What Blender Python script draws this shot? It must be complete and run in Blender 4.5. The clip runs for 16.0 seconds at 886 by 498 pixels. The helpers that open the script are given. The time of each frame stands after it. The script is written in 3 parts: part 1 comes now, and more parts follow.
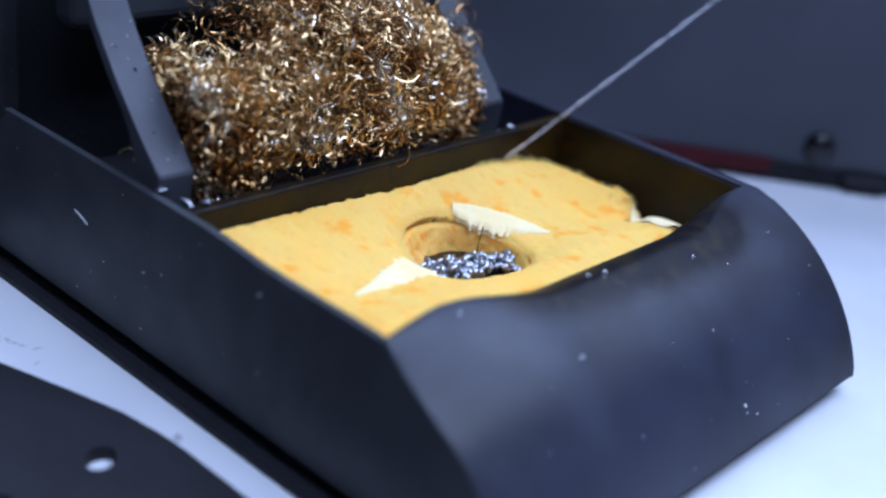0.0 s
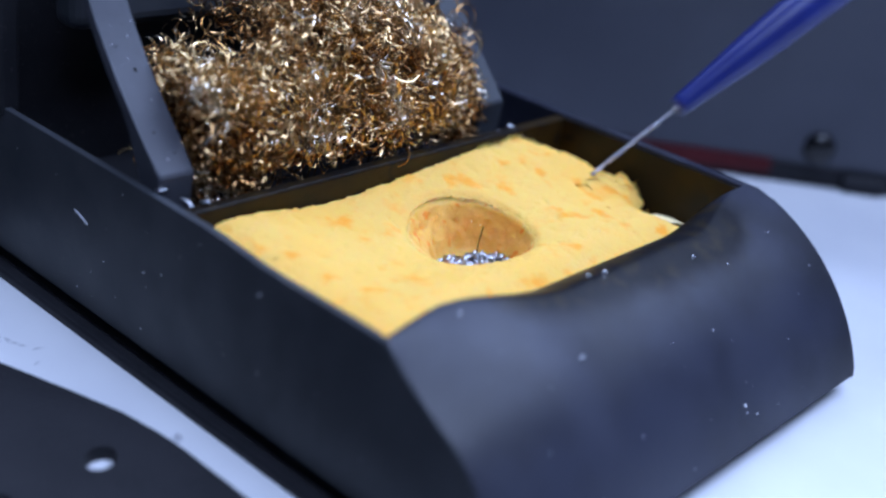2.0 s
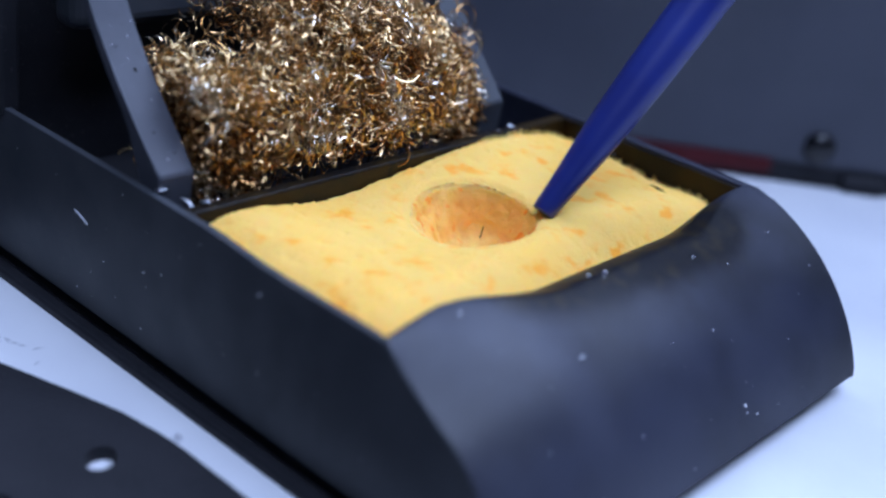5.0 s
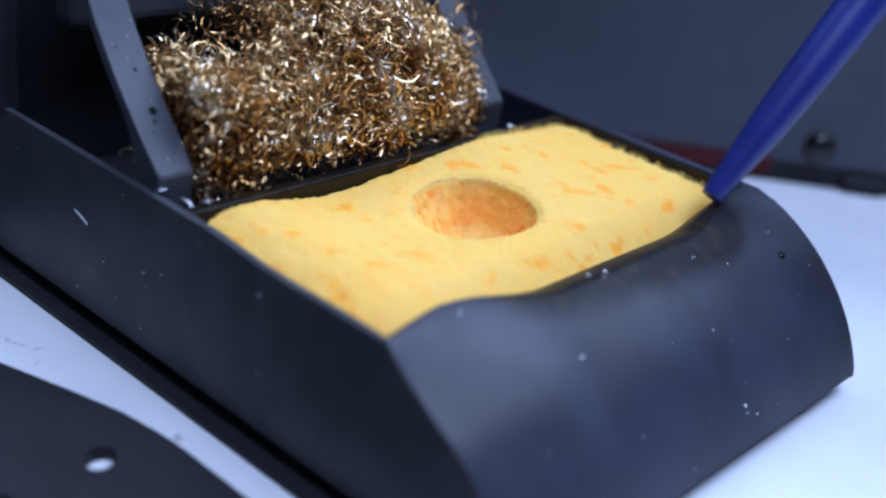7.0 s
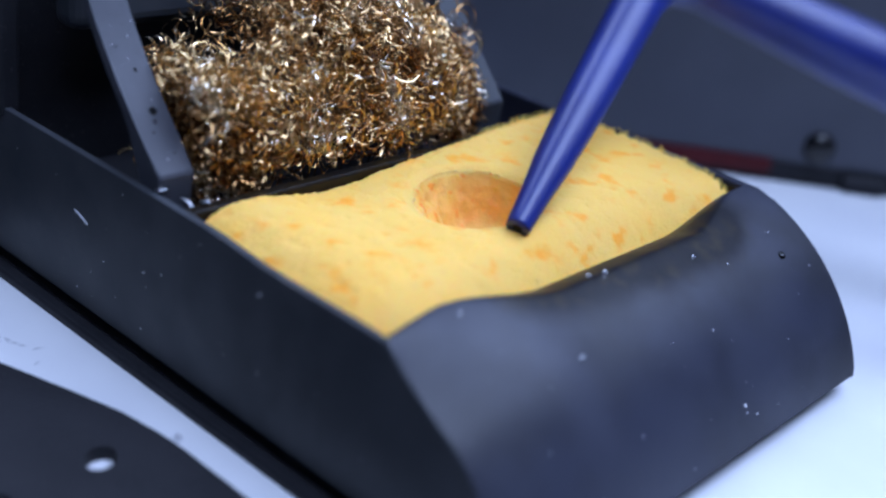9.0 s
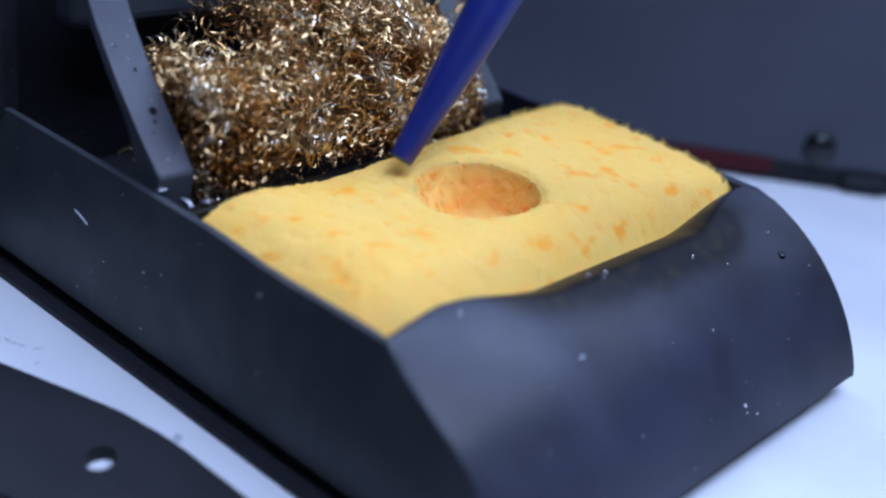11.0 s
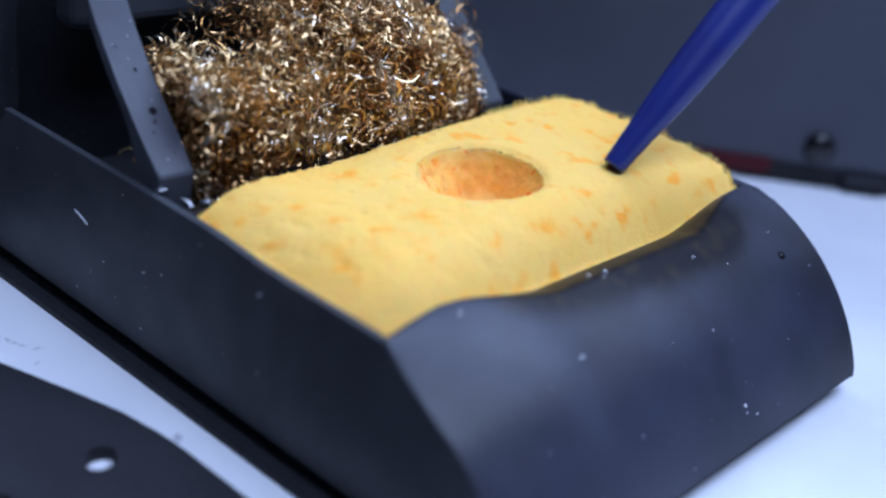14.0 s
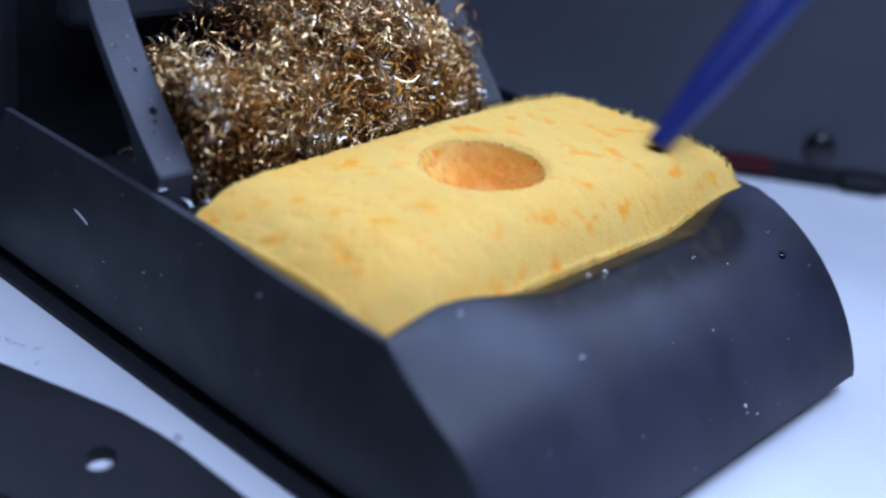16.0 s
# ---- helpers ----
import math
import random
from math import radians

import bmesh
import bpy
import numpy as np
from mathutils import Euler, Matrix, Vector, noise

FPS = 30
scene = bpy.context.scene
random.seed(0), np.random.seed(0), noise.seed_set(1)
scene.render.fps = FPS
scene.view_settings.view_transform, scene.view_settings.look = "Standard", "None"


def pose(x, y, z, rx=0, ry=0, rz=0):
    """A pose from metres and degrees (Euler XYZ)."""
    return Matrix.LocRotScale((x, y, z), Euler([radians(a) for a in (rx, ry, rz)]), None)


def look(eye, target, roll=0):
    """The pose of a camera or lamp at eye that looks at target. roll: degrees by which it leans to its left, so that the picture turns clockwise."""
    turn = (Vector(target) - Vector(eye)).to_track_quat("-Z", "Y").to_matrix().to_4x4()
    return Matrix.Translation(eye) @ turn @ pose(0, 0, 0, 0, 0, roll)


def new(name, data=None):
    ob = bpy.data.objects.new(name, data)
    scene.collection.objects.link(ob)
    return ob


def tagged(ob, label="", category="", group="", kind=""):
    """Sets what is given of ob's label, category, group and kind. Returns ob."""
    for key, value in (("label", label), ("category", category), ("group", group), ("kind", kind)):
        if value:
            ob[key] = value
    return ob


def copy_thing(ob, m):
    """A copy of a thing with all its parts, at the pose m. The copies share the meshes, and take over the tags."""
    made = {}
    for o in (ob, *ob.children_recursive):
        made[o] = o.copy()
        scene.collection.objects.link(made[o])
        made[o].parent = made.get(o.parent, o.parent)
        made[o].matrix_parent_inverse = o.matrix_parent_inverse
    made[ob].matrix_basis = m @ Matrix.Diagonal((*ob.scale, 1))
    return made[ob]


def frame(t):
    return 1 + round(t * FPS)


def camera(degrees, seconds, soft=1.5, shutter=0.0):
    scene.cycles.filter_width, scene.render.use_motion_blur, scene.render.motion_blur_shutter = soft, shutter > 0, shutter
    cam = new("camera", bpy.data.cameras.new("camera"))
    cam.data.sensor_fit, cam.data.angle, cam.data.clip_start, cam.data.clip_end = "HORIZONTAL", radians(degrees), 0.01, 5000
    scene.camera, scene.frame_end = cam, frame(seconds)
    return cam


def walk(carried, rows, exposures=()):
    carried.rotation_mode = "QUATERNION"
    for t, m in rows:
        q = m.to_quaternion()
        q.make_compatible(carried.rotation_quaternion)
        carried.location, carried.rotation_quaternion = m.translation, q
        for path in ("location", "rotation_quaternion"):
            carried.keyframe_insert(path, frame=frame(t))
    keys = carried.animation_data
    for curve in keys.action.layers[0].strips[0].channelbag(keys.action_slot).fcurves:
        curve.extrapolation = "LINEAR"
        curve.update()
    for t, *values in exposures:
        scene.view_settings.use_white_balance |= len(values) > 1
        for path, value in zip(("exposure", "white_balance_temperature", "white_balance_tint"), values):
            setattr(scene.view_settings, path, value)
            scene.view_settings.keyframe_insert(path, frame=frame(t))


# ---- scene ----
MM = 0.001
TOP = 20.5           # the stand's rim over the table, in millimetres

# the camera stands still on a low tripod
cam = camera(39.76, 16.0, soft=2.35, shutter=0.5)
VIEW = Matrix(((0.67075, 0.23052, -0.70495, -0.0696), (-0.72918, 0.37878, -0.56994, -0.0609),
               (0.13564, 0.89632, 0.42216, 0.0726), (0, 0, 0, 1)))
cam.data.dof.use_dof = True
cam.data.dof.focus_distance = 0.141
cam.data.dof.aperture_fstop = 13.0
walk(cam, [(0.0, VIEW), (16.0, VIEW)], exposures=[(0.0, 0.0), (14.0, 0.0), (14.5, -0.15), (16.0, -0.15)])

# room light: cool added area lamps, all unseen: key from the right, two fills
world = bpy.data.worlds.new("room_air")
world.use_nodes = True
world.node_tree.nodes["Background"].inputs["Color"].default_value = (0.55, 0.68, 1.0, 1)
world.node_tree.nodes["Background"].inputs["Strength"].default_value = 0.25
scene.world = world


def area_lamp(name, eye, target, size, power, colour):
    data = bpy.data.lights.new(name, "AREA")
    data.shape, data.size, data.size_y, data.energy, data.color = "RECTANGLE", size[0], size[1], power, colour
    lamp = new(name, data)
    lamp.matrix_world = look(eye, target)
    return lamp


area_lamp("right_key", (0.34, -0.06, 0.43), (0.05, 0.01, 0.0), (0.42, 0.42), 4.15, (0.485, 0.624, 1.0))
# added fills from behind and from the front; no window or panel stands there
area_lamp("back_fill", (0.12, 0.50, 0.80), (0.04, 0.01, 0.0), (0.4, 0.3), 3.2, (0.485, 0.625, 1.0))
area_lamp("front_fill", (-0.14, -0.42, 1.25), (0.0, 0.0, 0.0), (0.9, 0.6), 20.8, (0.485, 0.624, 1.0))


# ---- materials ----
def material(name, colour, rough=0.5, metal=0.0, colour_2=None, scale=200.0, bump=0.0, bump_scale=800.0, coat=0.0,
             speck=None, speck_scale=1500.0, speck_amount=0.7, speck_soft=0.05, sss=0.0, reach=1.0, rough_spread=0.0, gloss=0.5, damp=None):
    """A principled surface with two scales of noise in colour, gloss and relief; scales are per metre."""
    m = bpy.data.materials.new(name)
    m.use_nodes = True
    t = m.node_tree
    b = t.nodes["Principled BSDF"]
    b.inputs["Base Color"].default_value = (*colour, 1)
    b.inputs["Roughness"].default_value = rough
    b.inputs["Metallic"].default_value = metal
    b.inputs["Coat Weight"].default_value = coat
    b.inputs["Specular IOR Level"].default_value = gloss
    if sss:
        b.inputs["Subsurface Weight"].default_value = sss
        b.inputs["Subsurface Radius"].default_value = (0.0020, 0.0011, 0.0004)
        b.inputs["Subsurface Scale"].default_value = reach
    co = t.nodes.new("ShaderNodeTexCoord").outputs["Object"]

    def noise_of(s, detail=4.0):
        n = t.nodes.new("ShaderNodeTexNoise")
        n.inputs["Scale"].default_value, n.inputs["Detail"].default_value = s, detail
        t.links.new(co, n.inputs["Vector"])
        return n.outputs["Fac"]

    def ramp(fac, lo, hi):
        r = t.nodes.new("ShaderNodeMapRange")
        r.interpolation_type = "SMOOTHSTEP"
        r.inputs["From Min"].default_value, r.inputs["From Max"].default_value = lo, hi
        t.links.new(fac, r.inputs["Value"])
        return r.outputs["Result"]

    def mix(fac, a, c):
        x = t.nodes.new("ShaderNodeMix")
        x.data_type = "RGBA"
        t.links.new(fac, x.inputs["Factor"])
        for side, v in ((6, a), (7, c)):
            if isinstance(v, tuple):
                x.inputs[side].default_value = (*v, 1)
            else:
                t.links.new(v, x.inputs[side])
        return x.outputs[2]

    out = None
    if colour_2:
        out = mix(ramp(noise_of(scale), 0.35, 0.68), colour, colour_2)
    if speck:
        out = mix(ramp(noise_of(speck_scale, 2.0), speck_amount, speck_amount + speck_soft), out or colour, speck)
    if damp:
        mask = t.nodes.new("ShaderNodeAttribute")
        mask.attribute_name = "damp"
        add = t.nodes.new("ShaderNodeMath")
        add.operation = "MULTIPLY_ADD"
        add.inputs[1].default_value = 0.4
        t.links.new(noise_of(300.0, 5.0), add.inputs[0])
        t.links.new(mask.outputs["Fac"], add.inputs[2])
        wet = ramp(add.outputs[0], 0.35, 1.2)
        out = mix(wet, out or colour, mix(ramp(noise_of(420.0), 0.45, 0.7), damp, (0.026, 0.020, 0.012)))
        r = t.nodes.new("ShaderNodeMapRange")
        r.inputs["To Min"].default_value, r.inputs["To Max"].default_value = gloss, gloss * 0.45
        t.links.new(wet, r.inputs["Value"])
        t.links.new(r.outputs["Result"], b.inputs["Specular IOR Level"])
    if out:
        t.links.new(out, b.inputs["Base Color"])
    if rough_spread:
        r = t.nodes.new("ShaderNodeMapRange")
        r.inputs["To Min"].default_value, r.inputs["To Max"].default_value = rough - rough_spread, rough + rough_spread
        t.links.new(noise_of(scale * 1.7), r.inputs["Value"])
        t.links.new(r.outputs["Result"], b.inputs["Roughness"])
    if bump:
        n = t.nodes.new("ShaderNodeBump")
        n.inputs["Strength"].default_value, n.inputs["Distance"].default_value = 1.0, bump
        t.links.new(noise_of(bump_scale, 6.0), n.inputs["Height"])
        t.links.new(n.outputs["Normal"], b.inputs["Normal"])
    return m


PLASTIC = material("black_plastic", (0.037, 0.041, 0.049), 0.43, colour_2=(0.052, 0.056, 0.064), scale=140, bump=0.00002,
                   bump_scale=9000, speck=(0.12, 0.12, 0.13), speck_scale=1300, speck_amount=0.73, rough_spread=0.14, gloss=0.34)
STAINED = material("flux_stained_plastic", (0.008, 0.0065, 0.006), 0.36, gloss=0.18, colour_2=(0.028, 0.016, 0.0035), scale=120,
                   bump=0.00005, bump_scale=3000, speck=(0.008, 0.007, 0.006), speck_scale=420, speck_amount=0.62, rough_spread=0.12)
# darker, bluer base than black_plastic everywhere, not only at the damp lip
DARK_PLASTIC = material("darker_black_plastic_with_damp_lip", (0.011, 0.012, 0.019), 0.42, colour_2=(0.028, 0.031, 0.049), scale=55, bump=0.00002,
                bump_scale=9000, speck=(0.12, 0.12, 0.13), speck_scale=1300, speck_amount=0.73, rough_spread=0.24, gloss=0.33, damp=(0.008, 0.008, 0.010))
# the stand's plastic, lightened to grey for the light on the left post
LIT_POST = material("post_lit_grey", (0.048, 0.051, 0.064), 0.40, gloss=0.3, colour_2=(0.066, 0.069, 0.083), scale=150, bump=0.00003, bump_scale=5000,
                speck=(0.02, 0.02, 0.02), speck_scale=900, speck_amount=0.72)
STATION = material("station_paint", (0.054, 0.058, 0.076), 0.5, gloss=0.4, colour_2=(0.067, 0.071, 0.091), scale=40, bump=0.00004, bump_scale=2500)
RUBBER = material("black_rubber", (0.014, 0.0143, 0.0175), 0.55, gloss=0.18, speck=(0.030, 0.030, 0.034), speck_scale=1900, speck_amount=0.62, speck_soft=0.10, colour_2=(0.019, 0.0192, 0.023), scale=130, bump=0.00005, bump_scale=3000)
RED = material("red_strip", (0.08, 0.007, 0.010), 0.5, gloss=0.2, colour_2=(0.055, 0.006, 0.008), scale=200)
TABLE = material("white_laminate", (0.71, 0.72, 0.74), 0.35, colour_2=(0.67, 0.68, 0.71), scale=60, bump=0.00002, bump_scale=2500)
SMUDGE = material("pencil_smudge", (0.42, 0.43, 0.46), 0.7, colour_2=(0.70, 0.71, 0.74), scale=900)
SPONGE = material("wet_cellulose", (0.91, 0.535, 0.127), 0.7, gloss=0.2, colour_2=(0.94, 0.515, 0.105), scale=110, bump=0.00012, bump_scale=2300,
                  speck=(0.97, 0.37, 0.035), speck_scale=300, speck_amount=0.53, speck_soft=0.22, sss=0.4, reach=0.25)
# orange deepened for light bouncing inside the hole; also on the wet front edge
WARM_CORE = material("wet_sponge_inside_bounce_tint", (1.0, 0.52, 0.13), 0.6, gloss=0.25, colour_2=(1.0, 0.46, 0.09), scale=200, bump=0.00030, bump_scale=750,
                speck=(1.0, 0.26, 0.02), speck_scale=520, speck_amount=0.59, speck_soft=0.13, sss=0.8)
DRY = material("dry_cellulose", (0.93, 0.72, 0.36), 0.85, gloss=0.2, colour_2=(0.93, 0.77, 0.44), scale=300, bump=0.00015, bump_scale=3000, sss=0.0)
# colour_2 puts the shade of deep gaps into the brass as dark brown
BRASS = material("brass_shaving", (0.79, 0.56, 0.28), 0.26, 1.0, colour_2=(0.36, 0.18, 0.06), scale=130, speck=(0.84, 0.73, 0.55),
                 speck_scale=240, speck_amount=0.57, rough_spread=0.08)
SOLDER = material("solder_bead", (0.52, 0.53, 0.56), 0.33, 1.0, colour_2=(0.30, 0.31, 0.34), scale=900)
PITCH = material("black_screw", (0.004, 0.004, 0.005), 0.22, gloss=0.5, colour_2=(0.006, 0.006, 0.007), scale=700)
BLUE = material("blue_plastic", (0.007, 0.016, 0.145), 0.38, gloss=0.62, colour_2=(0.009, 0.023, 0.19), scale=90, sss=0.0, rough_spread=0.05)
LINT = material("pale_lint", (0.55, 0.56, 0.60), 0.8)
STEEL = material("dark_screw", (0.03, 0.03, 0.034), 0.25, 0.6, colour_2=(0.02, 0.02, 0.022), scale=900)
WALL = material("room_paint", (0.06, 0.065, 0.085), 0.9, colour_2=(0.05, 0.055, 0.075), scale=3)


def clear_material(name, colour, rough):
    m = bpy.data.materials.new(name)
    m.use_nodes = True
    b = m.node_tree.nodes["Principled BSDF"]
    b.inputs["Base Color"].default_value = (*colour, 1)
    b.inputs["Transmission Weight"].default_value = 1.0
    b.inputs["Roughness"].default_value = rough
    b.inputs["IOR"].default_value = 1.33
    return m


WATER = clear_material("water", (0.97, 0.98, 1.0), 0.02)


MURKY = clear_material("murky_water", (0.06, 0.06, 0.07), 0.06)
JET = clear_material("aerated_water", (0.86, 0.87, 0.92), 0.18)
JET.node_tree.nodes["Principled BSDF"].inputs["Transmission Weight"].default_value = 0.8


# ---- mesh helpers (millimetres in, metres out) ----
def mesh_object(name, verts, faces, mat, parent=None, label="", smooth=False, kind=""):
    me = bpy.data.meshes.new(name)
    me.from_pydata([(x * MM, y * MM, z * MM) for x, y, z in verts], [], faces)
    me.materials.append(mat)
    if smooth:
        me.shade_smooth()
    ob = new(name, me)
    ob.parent = parent
    return tagged(ob, label=label, kind=kind)


def part(name, bm, mat, parent=None, label="", smooth=False, kind=""):
    """Links a bmesh, made in millimetres, as one mesh object under a thing or a part."""
    bmesh.ops.recalc_face_normals(bm, faces=bm.faces)
    bmesh.ops.scale(bm, vec=(MM, MM, MM), verts=bm.verts)
    me = bpy.data.meshes.new(name)
    bm.to_mesh(me)
    bm.free()
    me.materials.append(mat)
    if smooth:
        me.shade_smooth()
    ob = new(name, me)
    ob.parent = parent
    return tagged(ob, label=label, kind=kind)


def thing(name, label, category, at=(0, 0, 0), group="", kind=""):
    ob = new(name)
    ob.location = [c * MM for c in at]
    ob.empty_display_size = 0.005
    return tagged(ob, label=label, category=category, group=group, kind=kind)


def box(lo, hi, bevel=0.0, segments=2):
    bm = bmesh.new()
    bmesh.ops.create_cube(bm, size=1)
    for v in bm.verts:
        v.co = Vector([lo[i] + (v.co[i] + 0.5) * (hi[i] - lo[i]) for i in range(3)])
    if bevel:
        bmesh.ops.bevel(bm, geom=bm.edges[:], offset=bevel, segments=segments, affect="EDGES", profile=0.5)
    return bm


def prism(outline, axis, lo, hi, bevel=0.0):
    """A closed outline in the two other axes, pushed along one axis."""
    bm = bmesh.new()

    def at(p, c):
        p = list(p)
        p.insert(axis, c)
        return p
    rings = [[bm.verts.new(at(p, c)) for p in outline] for c in (lo, hi)]
    n = len(outline)
    for i in range(n):
        bm.faces.new((rings[0][i], rings[0][(i + 1) % n], rings[1][(i + 1) % n], rings[1][i]))
    caps = [bm.faces.new(rings[0]), bm.faces.new(rings[1])]
    if bevel:
        edges = {e for f in caps for e in f.edges}
        bmesh.ops.bevel(bm, geom=list(edges), offset=bevel, segments=2, affect="EDGES", profile=0.5)
    return bm


def tube(points, radii, sides=20, cap=True):
    """A round tube along a line of points."""
    bm = bmesh.new()
    pts = [Vector(p) for p in points]
    rings = []
    side = None
    for i, p in enumerate(pts):
        way = (pts[min(i + 1, len(pts) - 1)] - pts[max(i - 1, 0)]).normalized()
        if side is None:
            side = way.orthogonal().normalized()
        side = (side - way * side.dot(way)).normalized()
        up = way.cross(side)
        rings.append([bm.verts.new(p + (side * math.cos(a) + up * math.sin(a)) * radii[i])
                      for a in (2 * math.pi * k / sides for k in range(sides))])
    for a, b in zip(rings, rings[1:]):
        for k in range(sides):
            bm.faces.new((a[k], a[(k + 1) % sides], b[(k + 1) % sides], b[k]))
    if cap:
        bm.faces.new(rings[0])
        bm.faces.new(rings[-1])
    return bm


def dome(radius, height, seed=0, wobble=0.0):
    """A low drop with an uneven rim, lying on z = 0."""
    bm = bmesh.new()
    bmesh.ops.create_uvsphere(bm, u_segments=16, v_segments=10, radius=1)
    for v in bm.verts:
        k = 1 + wobble * noise.noise(Vector((v.co.x * 1.5, v.co.y * 1.5, seed * 3.7)))
        v.co = Vector((v.co.x * radius * k, v.co.y * radius * k, max(v.co.z, -0.15) * height))
    return bm


# ---- the room and the bench ----
for name, lo, hi in (("wall_north", (-2000, 2200, -750), (2000, 2300, 1900)), ("wall_south", (-2000, -1900, -750), (2000, -1800, 1900)),
                     ("wall_east", (2000, -1900, -750), (2100, 2300, 1900)), ("wall_west", (-2100, -1900, -750), (-2000, 2300, 1900))):
    tagged(part(name, box(lo, hi), WALL), "plain dark blue-grey painted room wall", "wall", kind="structure")
tagged(part("floor", box((-2100, -1900, -800), (2100, 2300, -750)), WALL), "plain grey room floor under the bench", "floor", kind="structure")
tagged(part("ceiling", box((-2100, -1900, 1900), (2100, 2300, 1950)), WALL), "plain dark painted ceiling over the bench", "ceiling", kind="structure")

bench = thing("workbench", "white laminate workbench top with faint pencil smudges", "table", at=(0, 0, -750))
part("tabletop", box((-500, -350, 725), (700, 500, 750), 1.0), TABLE, bench)
for x in (-470, 670):
    for y in (-320, 470):
        part("leg", box((x - 20, y - 20, 0), (x + 20, y + 20, 725), 2.0), STEEL, bench)

# ---- the stand ----
stand = thing("soldering_iron_stand", "matt black plastic soldering iron stand with a sponge tray", "iron stand")
WIDE = 66.0
CY, CZ, CR = 7.83, TOP - 26.06, 27.15     # the rounded front's axis and radius


def front_y(z):
    return CY - math.sqrt(max(CR ** 2 - (z - CZ) ** 2, 0))


def front_z(y):
    return CZ + math.sqrt(max(CR ** 2 - (y - CY) ** 2, 0))


def wall_outline(front, back, top, bottom):
    """A side wall's outline in y and z, with its front edge along the rounded front."""
    zs = [bottom + (top - bottom) * k / 22 for k in range(23)]
    return [(front_y(z) + front, z) for z in zs] + [(back, top), (back, bottom)]


EASED = ((0, 1.0), (39, 1.15), (46, 1.25), (50, 1.4), (55, 1.8), (61, 1.9), (68, 1.4), (73.5, 0.5), (90, 0.2))


def eased(x, degrees):
    """How much the worn corner of the front lies under the full round, beside the long worn side wall."""
    near = max(1 - x / 13.0, 0) ** 1.4
    return near * float(np.interp(degrees, [e[0] for e in EASED], [e[1] for e in EASED]))


def worn_wall():
    """The long side wall, whose top edge dips a little beside the sponge."""
    pts = []
    for k in range(27):
        a = 17.0 + 56.5 * k / 26
        r = CR - eased(0, a) - 0.15
        pts.append((CY - r * math.cos(radians(a)), CZ + r * math.sin(radians(a))))
    for y, z in ((3.0, -0.66), (8.0, -0.66), (14.0, -0.68), (17.0, -0.62), (20.0, -0.38), (23.0, -0.14), (26.0, -0.02), (30.0, 0.0)):
        pts.append((y, TOP + z))
    return prism(pts + [(92, TOP), (92, pts[0][1])], 0, 0.0, 0.9, 0.22)


part("side_wall", worn_wall(), PLASTIC, stand)
part("side_wall", prism(wall_outline(0.0, 92, TOP, 2.5), 0, WIDE - 1.5, WIDE, 0.35), DARK_PLASTIC, stand)
part("base_rim", prism([(-2.1, 0.0), (-2.15, 0.8), (-1.95, 1.15), (-1.6, 1.1), (-1.4, 0.3), (0.4, 0.3), (0.4, 0.0)], 1, -13.5, 92), RUBBER, stand)
part("base_core", box((0.6, -11.0, 0.2), (WIDE - 0.6, 92, 2.6)), RUBBER, stand)
part("base_rim", prism([(WIDE - 0.9, 0.0), (WIDE - 0.9, 1.2), (WIDE - 1.4, 1.2), (WIDE - 1.4, 0.0)], 1, -11.0, 92), RUBBER, stand)


def lip(x):
    """How far the front's upper edge lies back, with the finger scoop in it."""
    u = min(max((x - 7.5) / 16.0, 0), 1)
    v = min(max((62.0 - x) / 15.0, 0), 1)
    u, v = u * u * (3 - 2 * u), v * v * (3 - 2 * v)
    corner = min(max((x - 0.6) / 7.0, 0), 1) ** 0.85
    return 0.95 * corner - 3.6 * min(u, v)


